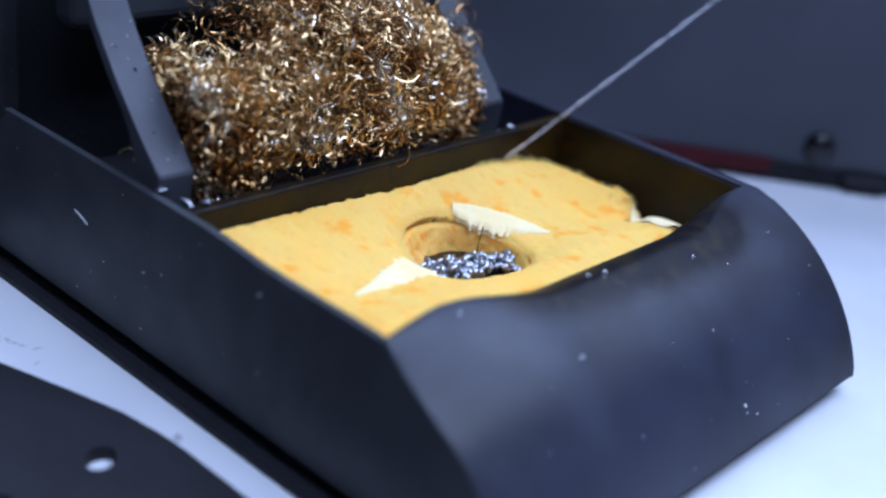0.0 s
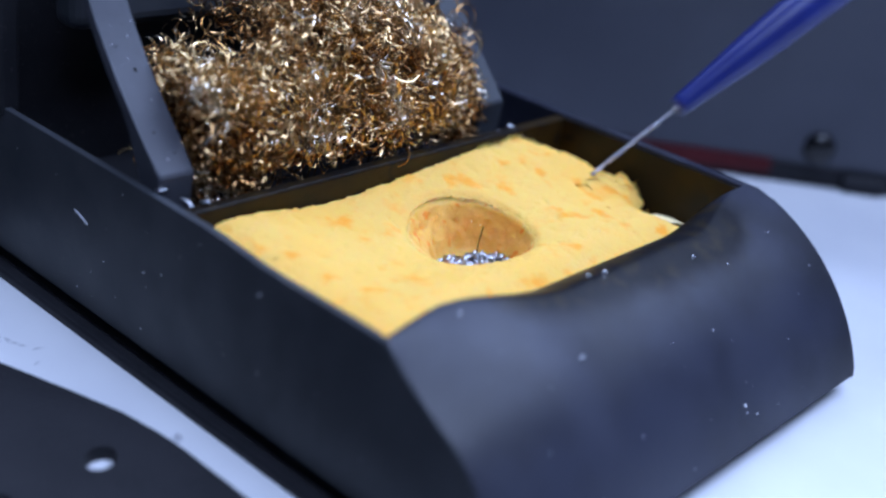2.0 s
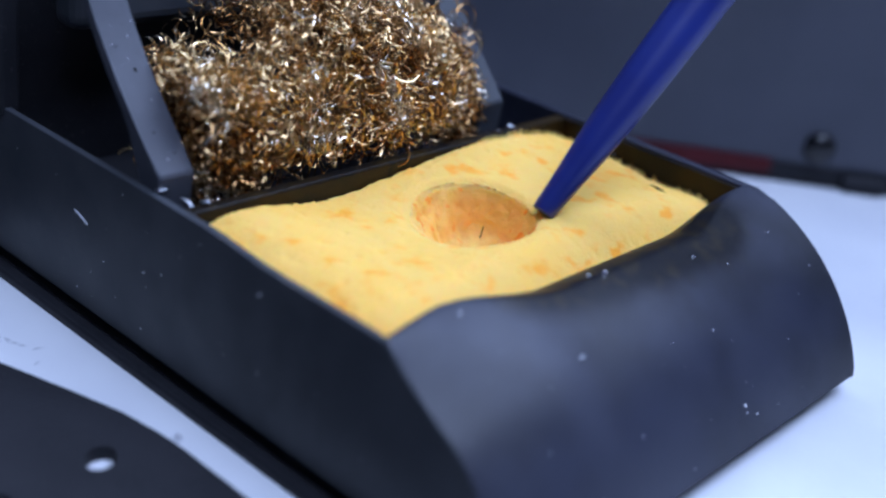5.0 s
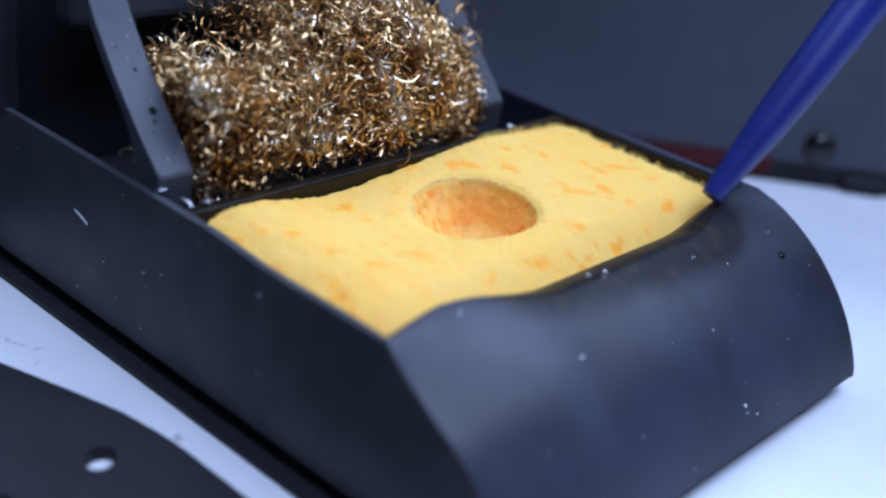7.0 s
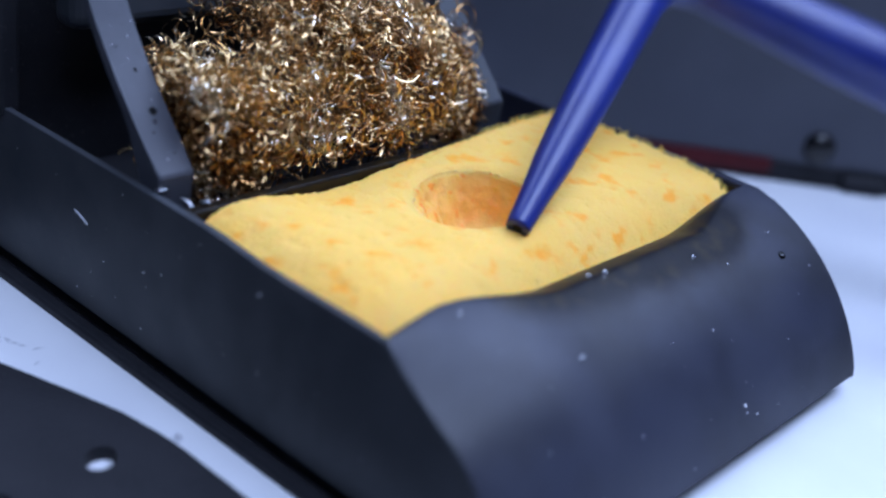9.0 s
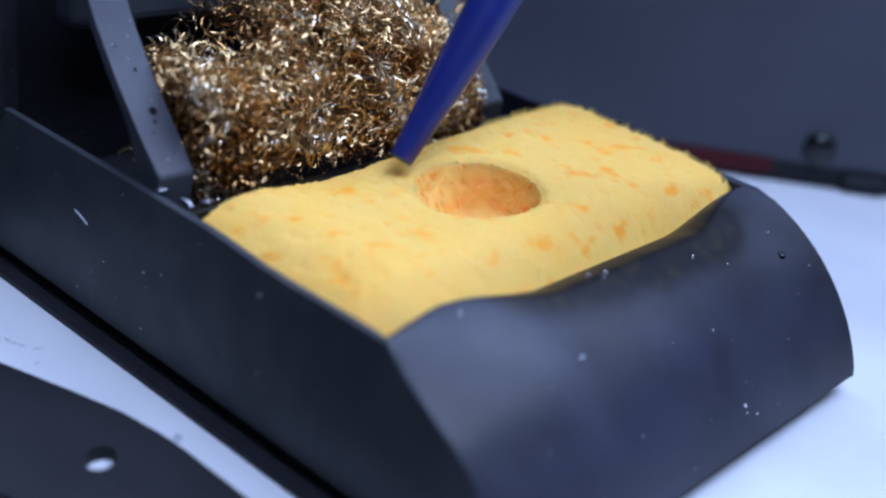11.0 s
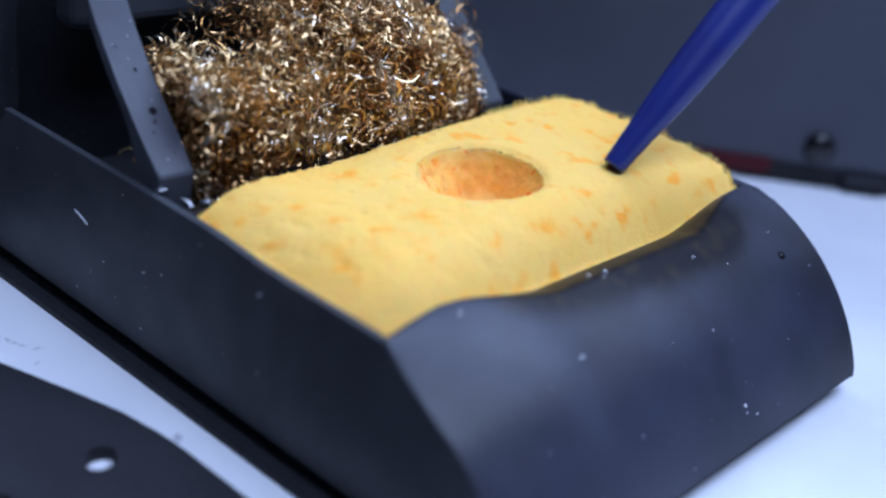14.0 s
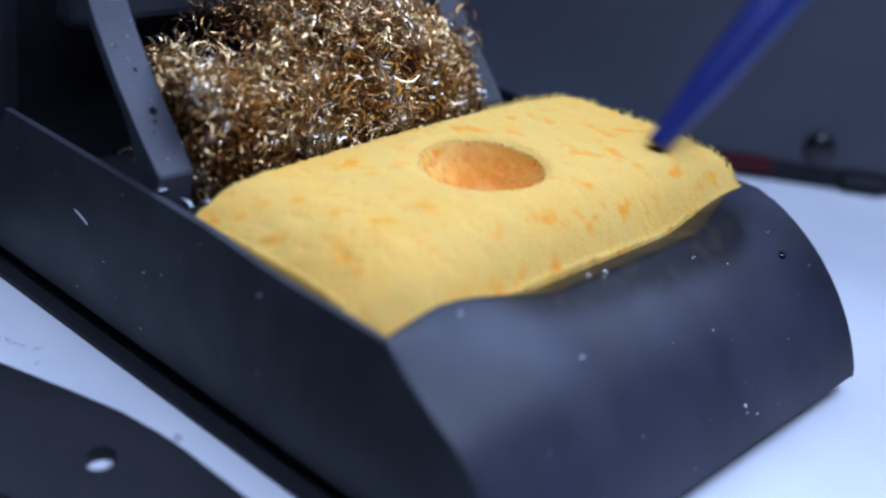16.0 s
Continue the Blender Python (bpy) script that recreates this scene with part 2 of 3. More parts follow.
def front_shell():
    verts, faces, wet_and_shade = [], [], []
    xs = [0.1, 0.3, 0.6, 1.0, 1.45, 2.0, 2.6, 3.2, 3.9] + [4.6 + (WIDE - 6.08) * k / 76 for k in range(77)]
    arc = 26
    for x in xs:
        y_l = lip(x)
        z_l = front_z(y_l)
        a0 = math.atan2(2.6 - CZ, front_y(2.6) - CY)
        a1 = math.atan2(z_l - CZ, y_l - CY)
        if a0 < 0:
            a0 += 2 * math.pi
        scoop = min(max((0.95 - lip(x)) / 3.6, 0), 1) * min(max((x - 7.0) / 3.0, 0), 1)
        ring = []
        for k in range(arc):
            a = a0 + (a1 - a0) * k / (arc - 1)
            r = CR - eased(x, 180 - math.degrees(a))
            ring.append((CY + r * math.cos(a), CZ + r * math.sin(a)))
        y_l, z_l = ring[-1]
        ring += [(y_l + 0.2 + 0.3 * scoop, z_l + 0.02), (y_l + 0.35 + 0.75 * scoop, z_l - 0.02 - 0.13 * scoop),
                 (y_l + 0.5 + 1.4 * scoop, z_l - 0.1 - 0.36 * scoop), (y_l + 0.7 + 2.3 * scoop, z_l - 0.3 - 0.6 * scoop),
                 (y_l + 1.0 + 3.4 * scoop, z_l - 0.6 - 1.4 * scoop), (y_l + 1.0 + 3.6 * scoop, 9.6), (-8.0, 9.6), (-12.0, 2.6)]
        verts += [(x, y, z) for y, z in ring]
        # damp lip; its rise to the right also paints the crease's shade there
        wet_and_shade += [min(scoop * 1.6, 1.0) * (0.7 + 0.8 * x / WIDE) * min(max((k - arc + 6 + 2.5 * x / WIDE) / 5.0, 0.0), 1.0) for k in range(len(ring))]
    n = arc + 8
    for i in range(len(xs) - 1):
        for k in range(n):
            faces.append((i * n + k, i * n + (k + 1) % n, (i + 1) * n + (k + 1) % n, (i + 1) * n + k))
    faces += [tuple(range(n)), tuple(range((len(xs) - 1) * n, len(xs) * n))]
    bm = bmesh.new()
    vs = [bm.verts.new(v) for v in verts]
    for f in faces:
        bm.faces.new([vs[i] for i in f])
    ob = part("front_shell", bm, DARK_PLASTIC, stand, smooth=True)
    mask = ob.data.attributes.new("damp", "FLOAT", "POINT")
    mask.data.foreach_set("value", wet_and_shade)
    ob.data.set_sharp_from_angle(angle=radians(70))
    return ob


front_shell()
part("tray_floor", box((0.88, -6, 9.4), (WIDE - 1.45, 30, 10.4)), STAINED, stand)
part("tray_lining", box((WIDE - 1.9, 1.0, 9.5), (WIDE - 1.42, 29.7, TOP - 0.5), 0.1), STAINED, stand, "brown flux-stained lining")
part("tray_lining", box((0.86, 1.0, 9.5), (1.05, 29.7, TOP - 0.9), 0.05), STAINED, stand, "brown flux-stained lining")
part("partition", box((0.88, 29.4, 9.5), (WIDE - 1.45, 31.0, TOP - 0.4), 0.3), STAINED, stand, "dark flux-stained partition")
# these rear parts take the near-black material instead of the stand's plastic
part("wool_floor", box((0.88, 31.0, 9.4), (WIDE - 1.45, 66, 10.4)), RUBBER, stand)
part("rear_housing", box((1.2, 66, 2), (WIDE - 1.2, 92, 75), 1.5), RUBBER, stand)
part("housing_flange", box((-0.6, 63.0, TOP - 1.0), (2.2, 66.2, 72), 0.6), RUBBER, stand)


def post(x0, x1):
    """A leaning flat leg that bows back a little."""
    pts = []
    for k in range(17):
        u = 30.0 * k / 16
        pts.append((34.5 + 1.1 * u - 0.0150 * u * u, TOP + 1.9 + u))
    outline = [(34.7, TOP - 3.5), (34.3, TOP + 1.5)] + pts + [(y + 1.0, z - 0.6) for y, z in reversed(pts[2:])] + [(37.4, TOP + 0.6), (37.4, TOP - 3.5)]
    return prism(outline, 0, x0, x1, 0.42)


part("post", post(0.92, 5.4), LIT_POST, stand, "worn flat post, coloured greyer where it catches light")
# the right post keeps the darker plastic for its shaded face
part("post", post(51.8, 56.4), PLASTIC, stand)
part("crossbar", box((5.8, 58, TOP + 9.5), (60.6, 63, TOP + 24), 1.8, 4), PLASTIC, stand)


# ---- brass wool ----
def wool():
    """Curled flat shavings packed into a mound."""
    rng = np.random.default_rng(5)
    verts, faces = [], []

    made = 0
    while made < 5700:
        d = Vector(rng.normal(size=3))
        d.z = abs(d.z) - 0.35
        if d.y > 0.5:
            d.y = -d.y
        d.normalize()
        k = (abs(d.x) ** 3 + abs(d.y) ** 3 + abs(d.z) ** 3) ** (-1 / 3)
        k *= 1 - min(abs(rng.normal()) * 0.10, 0.4)
        x, y, z = 29.6 + (23.6 if d.x > 0 else 27.0) * d.x * k, 43.5 + 12.4 * d.y * k, TOP + 2.0 + 17.0 * d.z * k
        x -= (8.0 if d.x > 0 else -3.0) * max((z - TOP - 5) / 14, 0)
        if made < 700:
            x, y, z = rng.uniform(6.2, 14), rng.uniform(34, 45), rng.uniform(TOP - 3, TOP + 11)
        y += 0.16 * (z - TOP - 3.0)
        if (z < TOP + 2 and y < 32.6) or z < TOP - 4 or z > TOP + 11.0 + max(x - 12.5, 0) * 0.95 or x < 6.0 + max(y - 44.5, 0) * 0.9:
            continue
        if made > 700 and noise.noise(Vector((x * 0.33, y * 0.33, z * 0.33))) < -0.2 and rng.uniform() < 0.65:
            continue
        made += 1
        n = int(rng.integers(16, 25))
        curl = rng.uniform(0.5, 1.35)
        pitch = rng.uniform(0.05, 0.34)
        turns = rng.uniform(0.45, 1.35)
        axis = Vector(rng.normal(size=3))
        axis.normalize()
        e1 = axis.orthogonal().normalized()
        e2 = axis.cross(e1)
        wide = rng.uniform(0.07, 0.16)
        phase = rng.uniform(0, 6.28)
        twist = rng.uniform(-1.0, 1.0)
        base = len(verts)
        for k in range(n):
            a = phase + 2 * math.pi * turns * k / n
            r = curl * (1 + 0.25 * math.sin(a * 0.7 + phase))
            c = Vector((x, y, z)) + e1 * (r * math.cos(a)) + e2 * (r * math.sin(a)) + axis * ((k - n / 2) * pitch)
            c.y = max(c.y, 31.3 + 0.3 * math.sin(k + phase)) if c.z < TOP + 0.3 else max(c.y, 30.2)
            c.x = min(max(c.x, 5.8), 63.6)
            side = axis * math.cos(twist * k * 0.4) + (e1 * math.cos(a) + e2 * math.sin(a)) * math.sin(twist * k * 0.4)
            out = side.cross(e1 * -math.sin(a) + e2 * math.cos(a)) * 0.07
            for q in (c - side * wide, c + out, c + side * wide, c - out):
                verts.append(tuple(q))
            if k:
                p, m = base + 4 * (k - 1), base + 4 * k
                for j in range(4):
                    faces.append((p + j, p + (j + 1) % 4, m + (j + 1) % 4, m + j))
    # loose strands that stand out of the mound; centre, radius, first angle, sweep
    for x, y, z, r, a0, sweep, lean in ((53.0, 40.0, 31.8, 2.3, 200, -290, 0.2), (54.4, 40.0, 27.6, 2.9, 120, -230, -0.2), (52.0, 40.5, 29.0, 3.2, 160, -200, 0.4),
                                  (50.0, 41.0, 33.0, 2.6, 190, -250, 0.1), (47.0, 41.0, 36.0, 3.4, 170, -190, 0.3), (55.8, 39.0, 22.5, 2.2, 130, -220, 0.1),
                                  (11.5, 42.0, 31.0, 2.2, 10, 160, -0.1), (47.0, 30.8, 20.9, 2.4, 180, -160, 1.1),
                                  (42.0, 31.0, 20.6, 2.0, 20, 150, 0.8), (36.0, 30.9, 20.5, 2.6, 170, -140, 1.0)):
        base, n = len(verts), 26
        for k in range(n):
            a = radians(a0 + sweep * k / (n - 1))
            c = Vector((x + r * math.cos(a), y + r * math.sin(a) * math.sin(lean) + 0.03 * k, z + r * math.sin(a) * math.cos(lean)))
            out = Vector((math.cos(a), 0.3, math.sin(a))).normalized() * (0.09 + 0.03 * math.sin(k * 1.3))
            for q in (c - out, c + Vector((0, 0.09, 0)), c + out, c - Vector((0, 0.09, 0))):
                verts.append(tuple(q))
            if k:
                p, m = base + 4 * (k - 1), base + 4 * k
                faces += [(p + j, p + (j + 1) % 4, m + (j + 1) % 4, m + j) for j in range(4)]
    return mesh_object("brass_wool", verts, faces, BRASS, kind="stuff")


tagged(wool(), "tangled curly golden brass wool packed in the stand behind the sponge", "brass wool", kind="stuff")

# ---- the station behind, and the plate beside the stand ----
station = thing("soldering_station", "dark grey metal soldering station case with a red strip", "soldering station", at=(119.2, 30.5, 0))
station.rotation_euler = (0, 0, math.atan2(-21.6, 18.2))
case = part("case", box((-150, 0.0, 3.6), (190, 110, 110), 1.0), STATION, station)
part("base_frame", box((-150, 0.3, 0.0), (190, 109, 3.8), 0.3), RUBBER, station)
part("red_strip", box((-40, -0.5, 1.3), (6.9, 0.5, 4.1), 0.3), RED, station, "dull red strip")
part("foot", box((19.6, -1.2, 0.0), (27.6, 3, 3.1), 0.8, 3), RUBBER, station, "black rubber foot")
screw = part("screw", tube([(14.4, 0.4, 7.3), (14.4, -0.5, 7.3), (14.4, -1.3, 7.3), (14.4, -1.7, 7.3)], [2.75, 2.75, 2.1, 0.8], 24), PITCH, case, "round-headed black screw", smooth=True)

plate = thing("black_plate", "thin matt black plate with open holes lying on the bench", "plate", at=(0, 0, 0))


def plate_mesh():
    bm = bmesh.new()
    # the rear strip beside the stand is added to darken the side wall's reflection
    edge = [(-3.2, 250.0), (-3.2, 78.0), (-5.0, 73.0), (-14.0, 69.0), (-15.7, 61.0), (-13.9, 48.0), (-13.0, 41.3), (-10.2, 33.0), (-8.2, 26.5), (-7.4, 21.5), (-7.1, 18.0), (-7.1, 8.3), (-7.1, -24.0)]
    rim = edge + [(-160.0, -24.0), (-160.0, 250.0)]
    holes = []
    for hx, hy, long, wide, turn in ((-14.2, 21.25, 1.95, 1.5, 35), (-25.6, 20.4, 1.95, 1.5, 35)):
        ring = []
        for k in range(28):
            a, b = 2 * math.pi * k / 28, radians(turn)
            p, q = long * math.cos(a), wide * math.sin(a)
            ring.append((hx + p * math.cos(b) - q * math.sin(b), hy + p * math.sin(b) + q * math.cos(b)))
        holes.append(ring)
    loops = []
    for ring in [rim] + holes:
        vs = [bm.verts.new((x, y, 1.6)) for x, y in ring]
        loops += [bm.edges.new((vs[i], vs[(i + 1) % len(vs)])) for i in range(len(vs))]
    bmesh.ops.triangle_fill(bm, edges=loops, use_beauty=True)
    got = bmesh.ops.extrude_face_region(bm, geom=bm.faces[:])
    for v in (g for g in got["geom"] if isinstance(g, bmesh.types.BMVert)):
        v.co.z = 0.0
    return bm


part("plate_body", plate_mesh(), RUBBER, plate)

# ---- the sponge ----
TIMES = (0, 1.5, 2.8, 3.5, 7, 9, 12.5, 14.5, 16)
NODES = (2, 9, 20, 33, 45, 55, 63)
BACK = ((-1.6, -2.7, -3, -2.8, -3.4, -4.4, -6.6), (-.8, -1.7, -2.9, -1.9, -1.3, -1.9, -5.4),
        (-.5, -1.5, -2.8, -1.7, -.9, -1.6, -4.9), (-.3, -1.3, -2.8, -1.5, -.6, -1.2, -3.9),
        (.5, -.2, -1.8, -.8, .3, -.2, -.8), (1, .3, -1.2, 0, .9, 1.5, 1.2),
        (1.8, 1.7, 1.2, 2.1, 2.7, 3.1, 3), (2.4, 2.4, 2.4, 3.2, 3.6, 3.8, 3), (2.8, 2.9, 3.4, 3.9, 4.1, 4.1, 3.4))
FRONT = ((-2.8, -3.4, -3.6, -3.6, -3.9, -5.4, -8.2), (-2.4, -3, -3.1, -3.1, -3.4, -4.8, -8.3),
         (-2, -2.4, -2.6, -2.6, -2.7, -4, -8), (-1.6, -2, -2.1, -2.1, -2.2, -2.8, -4.4),
         (-1, -1.1, -1.2, -1.2, -1.2, -1.2, -1.4), (0, -.1, -.1, -.1, 0, 0, .2),
         (1.4, 1.6, 1.8, 1.8, 1.6, 1.4, 1.6), (2.4, 2.8, 3.2, 3.2, 2.8, 2.5, 2.6), (3, 3.4, 3.8, 3.8, 3.4, 3.1, 3.2))
BULGE = (-2.3, -1.7, -1.2, -0.9, -0.1, 0.2, 0.3, 0.4, 0.5)
DIP = (-2.8, -1.2, -0.5, -0.2, 0, 0, 0, 0, 0)


def smooth_table(table, x):
    """A smooth curve through one row of heights."""
    i = min(max(int(np.searchsorted(NODES, x)) - 1, 0), len(NODES) - 2)
    a, b = NODES[i], NODES[i + 1]
    u = min(max((x - a) / (b - a), -0.2), 1.2)
    m0 = (table[i + 1] - table[max(i - 1, 0)]) / (b - NODES[max(i - 1, 0)]) * (b - a)
    j = min(i + 2, len(NODES) - 1)
    m1 = (table[j] - table[i]) / (NODES[j] - a) * (b - a)
    return ((2 * u ** 3 - 3 * u ** 2 + 1) * table[i] + (u ** 3 - 2 * u ** 2 + u) * m0
            + (3 * u ** 2 - 2 * u ** 3) * table[i + 1] + (u ** 3 - u ** 2) * m1)


def swell(x, y, t):
    """The height of the sponge's top over the rim at that time, in millimetres."""
    k = min(max(int(np.searchsorted(TIMES, t)) - 1, 0), len(TIMES) - 2)
    w = (t - TIMES[k]) / (TIMES[k + 1] - TIMES[k])
    v = min(max((y - 2) / 26.5, 0), 1)
    v = v * v * (3 - 2 * v) * 0.5 + v * 0.5
    step = min(max((y - 9.5) / 7, 0), 1)
    dry = min(max((x - 52) / 8, 0), 1) * min(max((7 - t) / 3.5, 0), 1)
    v += (step * step * (3 - 2 * step) - v) * dry
    z = [smooth_table(FRONT[j], x) * (1 - v) + smooth_table(BACK[j], x) * v + BULGE[j] * math.sin(math.pi * v)
         + DIP[j] * math.exp(-((x - 32.5) ** 2 + (y - 18.5) ** 2) / 90) for j in (k, k + 1)]
    return z[0] * (1 - w) + z[1] * w


HOLE = (31.6, 17.2, 7.2)
X0, X1, Y0, Y1 = 1.0, 64.0, 1.2, 29.0
CELL = 0.36


def front_edge(x):
    """The sponge's front follows the scoop in the lip."""
    return 1.2 + 0.65 * min(max((1.0 - lip(x)) / 3.6, 0), 1) + 0.5 * min(max((x - 40.0) / 15.0, 0), 1)


sponge = thing("cleaning_sponge", "wet yellow cellulose sponge with a round hole, swelling in the tray", "sponge", at=(0, 0, TOP))


def sponge_top(x, y):
    """The swollen top with its rounded edges and pores."""
    z = swell(x, y, 16)
    fall = 0.0
    end = min(max((x - 46) / 14, 0), 1)
    end = end * end * (3 - 2 * end)
    for d, r, most in ((x - X0, 8.5, 3.2), (X1 - x, 2.5, 0.6), (y - front_edge(x), 7.5 - 2.5 * end, 5.9 - 2.6 * end), (Y1 - y, 1.5, 0.4)):
        if d < r:
            fall += most * (1 - max(d, 0) / r) ** 2
    z -= min(fall, 6.4)
    d = math.hypot(x - HOLE[0], y - HOLE[1]) - HOLE[2]
    soft = min(max(-(x - HOLE[0]) / HOLE[2], 0), 1) ** 2
    reach = 1.0 + 2.4 * soft
    if d < reach:
        z -= (0.5 + 0.9 * soft) * (1 - max(d, 0) / reach) ** 2
    z += 0.12 * noise.noise(Vector((x * 0.35, y * 0.35, 3.0))) + 0.06 * noise.noise(Vector((x * 1.1, y * 1.1, 7.0)))
    p = noise.noise(Vector((x * 0.8, y * 0.55, 11.0)))
    if p > 0.36:
        z -= min((p - 0.36) * 1.2, 0.14)
    return z


def sponge_blocks():
    """Uneven upright blocks that fit together; each is one rigid piece."""
    rng = np.random.default_rng(9)
    nx, ny = int((X1 - X0) / CELL), int((Y1 - Y0) / CELL)
    px, py = 27, 11
    seeds = [(X0 + (i + 0.5 + rng.uniform(-0.25, 0.25)) * (X1 - X0) / px, Y0 + (j + 0.5 + rng.uniform(-0.25, 0.25)) * (Y1 - Y0) / py)
             for i in range(px) for j in range(py)]
    sx, sy = np.array([s[0] for s in seeds]), np.array([s[1] for s in seeds])
    grid = {}
    for i in range(nx + 1):
        for j in range(ny + 1):
            x = X0 + (X1 - X0) * i / nx
            y = front_edge(x) + (Y1 - front_edge(x)) * j / ny
            if i in (0, nx):
                x += rng.uniform(-0.22, 0.10) if i else rng.uniform(0, 0.15)
            elif j in (0, ny):
                y += rng.uniform(-0.10, 0.10)
            d = math.hypot(x - HOLE[0], y - HOLE[1])
            if abs(d - HOLE[2]) < CELL * 0.75:
                k = (HOLE[2] + rng.uniform(-0.05, 0.05)) / d
                x, y = HOLE[0] + (x - HOLE[0]) * k, HOLE[1] + (y - HOLE[1]) * k
            fuzz = rng.uniform(-0.5, 0.35) if i >= nx - 1 else rng.uniform(-0.12, 0.12) if j == ny else 0
            grid[i, j] = (x, y, sponge_top(x, y) + fuzz)
    lean = {}
    for i in range(nx + 1):
        for j in range(ny + 1):
            x, y = X0 + (X1 - X0) * i / nx, grid[i, j][1]
            e = 0.4
            n = Vector((sponge_top(x - e, y) - sponge_top(x + e, y), sponge_top(x, y - e) - sponge_top(x, y + e), 2 * e))
            lean[i, j] = n.normalized()
    cells = {}
    for i in range(nx):
        for j in range(ny):
            x = X0 + (X1 - X0) * (i + 0.5) / nx
            y = front_edge(x) + (Y1 - front_edge(x)) * (j + 0.5) / ny
            if math.hypot(x - HOLE[0], y - HOLE[1]) < HOLE[2] - 0.1:
                continue
            wob = 0.5 * noise.noise(Vector((x * 0.9, y * 0.9, 1.0)))
            cells.setdefault(int(np.argmin((sx - x - wob) ** 2 + (sy - y + wob) ** 2)), []).append((i, j))
    made = []
    for key in sorted(cells):
        quads = set(cells[key])
        index, verts, faces, inner, bent = {}, [], [], [], []

        def vert(i, j, low):
            if (i, j, low) not in index:
                x, y, z = grid[i, j]
                index[i, j, low] = len(verts)
                if low:
                    dx, dy = x - HOLE[0], y - HOLE[1]
                    depth = (0.0, 0.38, 0.9, 1.8, 3.2, 5.0, 7.0)[low]
                    grow = 0.5 * min(max((y - front_edge(x) - 0.8) / 7.0, 0.12), max((x - X0) / 5, 0.12), 1.0) * min(0.7 + depth, 1.0)
                    ex, ey = grow * (x - seeds[key][0]), grow * (y - seeds[key][1])
                    if math.hypot(dx, dy) < HOLE[2] + 0.15:
                        k = 1 + 0.12 * min(depth, 3) / HOLE[2]
                        turn = (dx * ey - dy * ex) / (dx * dx + dy * dy)
                        x, y = HOLE[0] + (dx - dy * turn) * k, HOLE[1] + (dy + dx * turn) * k
                    elif i in (0, nx):
                        x += -0.05 * min(depth, 1.2) + 0.2 * max(depth - 1.2, 0) if i == 0 else -0.22 * depth
                        y += ey
                    elif j in (0, ny):
                        x += ex
                        y += -0.10 * min(depth, 2.0) if j == 0 else -0.12 * depth
                    else:
                        x, y = x + ex, y + ey
                    z -= depth
                verts.append((x, y, z))
                n = lean[i, j]
                if low and (i in (0, nx) or j in (0, ny)):
                    out = Vector((-1 if i == 0 else 1 if i == nx else 0, -1 if j == 0 else 1 if j == ny else 0, 0.15))
                    n = n.lerp(out, min(0.4 + 0.25 * low, 1.0)).normalized()
                dx, dy = grid[i, j][0] - HOLE[0], grid[i, j][1] - HOLE[1]
                if low and math.hypot(dx, dy) < HOLE[2] + 0.15:
                    n = n.lerp(Vector((-dx, -dy, 3.0)).normalized(), min(0.35 * low, 1.0)).normalized()
                bent.append(n)
            return index[i, j, low]
        for i, j in sorted(quads):
            faces.append((vert(i, j, 0), vert(i + 1, j, 0), vert(i + 1, j + 1, 0), vert(i, j + 1, 0)))
            inner.append(0)
            for a, b, side in (((i, j), (i + 1, j), (i, j - 1)), ((i + 1, j), (i + 1, j + 1), (i + 1, j)),
                               ((i + 1, j + 1), (i, j + 1), (i, j + 1)), ((i, j + 1), (i, j), (i - 1, j))):
                if side not in quads:
                    mid = ((grid[a][0] + grid[b][0]) / 2 - HOLE[0], (grid[a][1] + grid[b][1]) / 2 - HOLE[1])
                    hollow = math.hypot(*mid) < HOLE[2] + 0.1
                    for low in range(6):
                        faces.append((vert(*b, low), vert(*a, low), vert(*a, low + 1), vert(*b, low + 1)))
                        inner.append(1 if hollow or (side[1] < 0) else 0)
        for i, j in sorted(quads):
            if i == nx - 1 or (j == ny - 1 and i > nx * 0.7):
                for _ in range(4):
                    if rng.uniform() < 0.8:
                        a, b = ((i + 1, j), (i + 1, j + 1)) if i == nx - 1 else ((i, ny), (i + 1, ny))
                        w = rng.uniform(0.2, 0.8)
                        q = [grid[a][m] + (grid[b][m] - grid[a][m]) * w for m in range(3)]
                        base = len(verts)
                        verts += [(q[0], q[1] - 0.13, q[2] - 0.1), (q[0] - 0.12, q[1] + 0.07, q[2] - 0.1), (q[0] + 0.10, q[1] + 0.07, q[2] - 0.1),
                                  (q[0] + rng.uniform(-0.15, 0.2), q[1] + rng.uniform(-0.2, 0.2), q[2] + rng.uniform(0.2, 0.95))]
                        faces += [(base + 1, base, base + 3), (base + 2, base + 1, base + 3), (base, base + 2, base + 3)]
                        inner += [0, 0, 0]
                        bent += [lean[i, j]] * 4
        ob = mesh_object("sponge_block", verts, faces, SPONGE, sponge, smooth=True)
        ob.data.materials.append(WARM_CORE)
        ob.data.polygons.foreach_set("material_index", inner)
        ob.data.normals_split_custom_set_from_vertices([tuple(n) for n in bent])
        made.append((ob, seeds[key]))
    return made


BLOCKS = sponge_blocks()


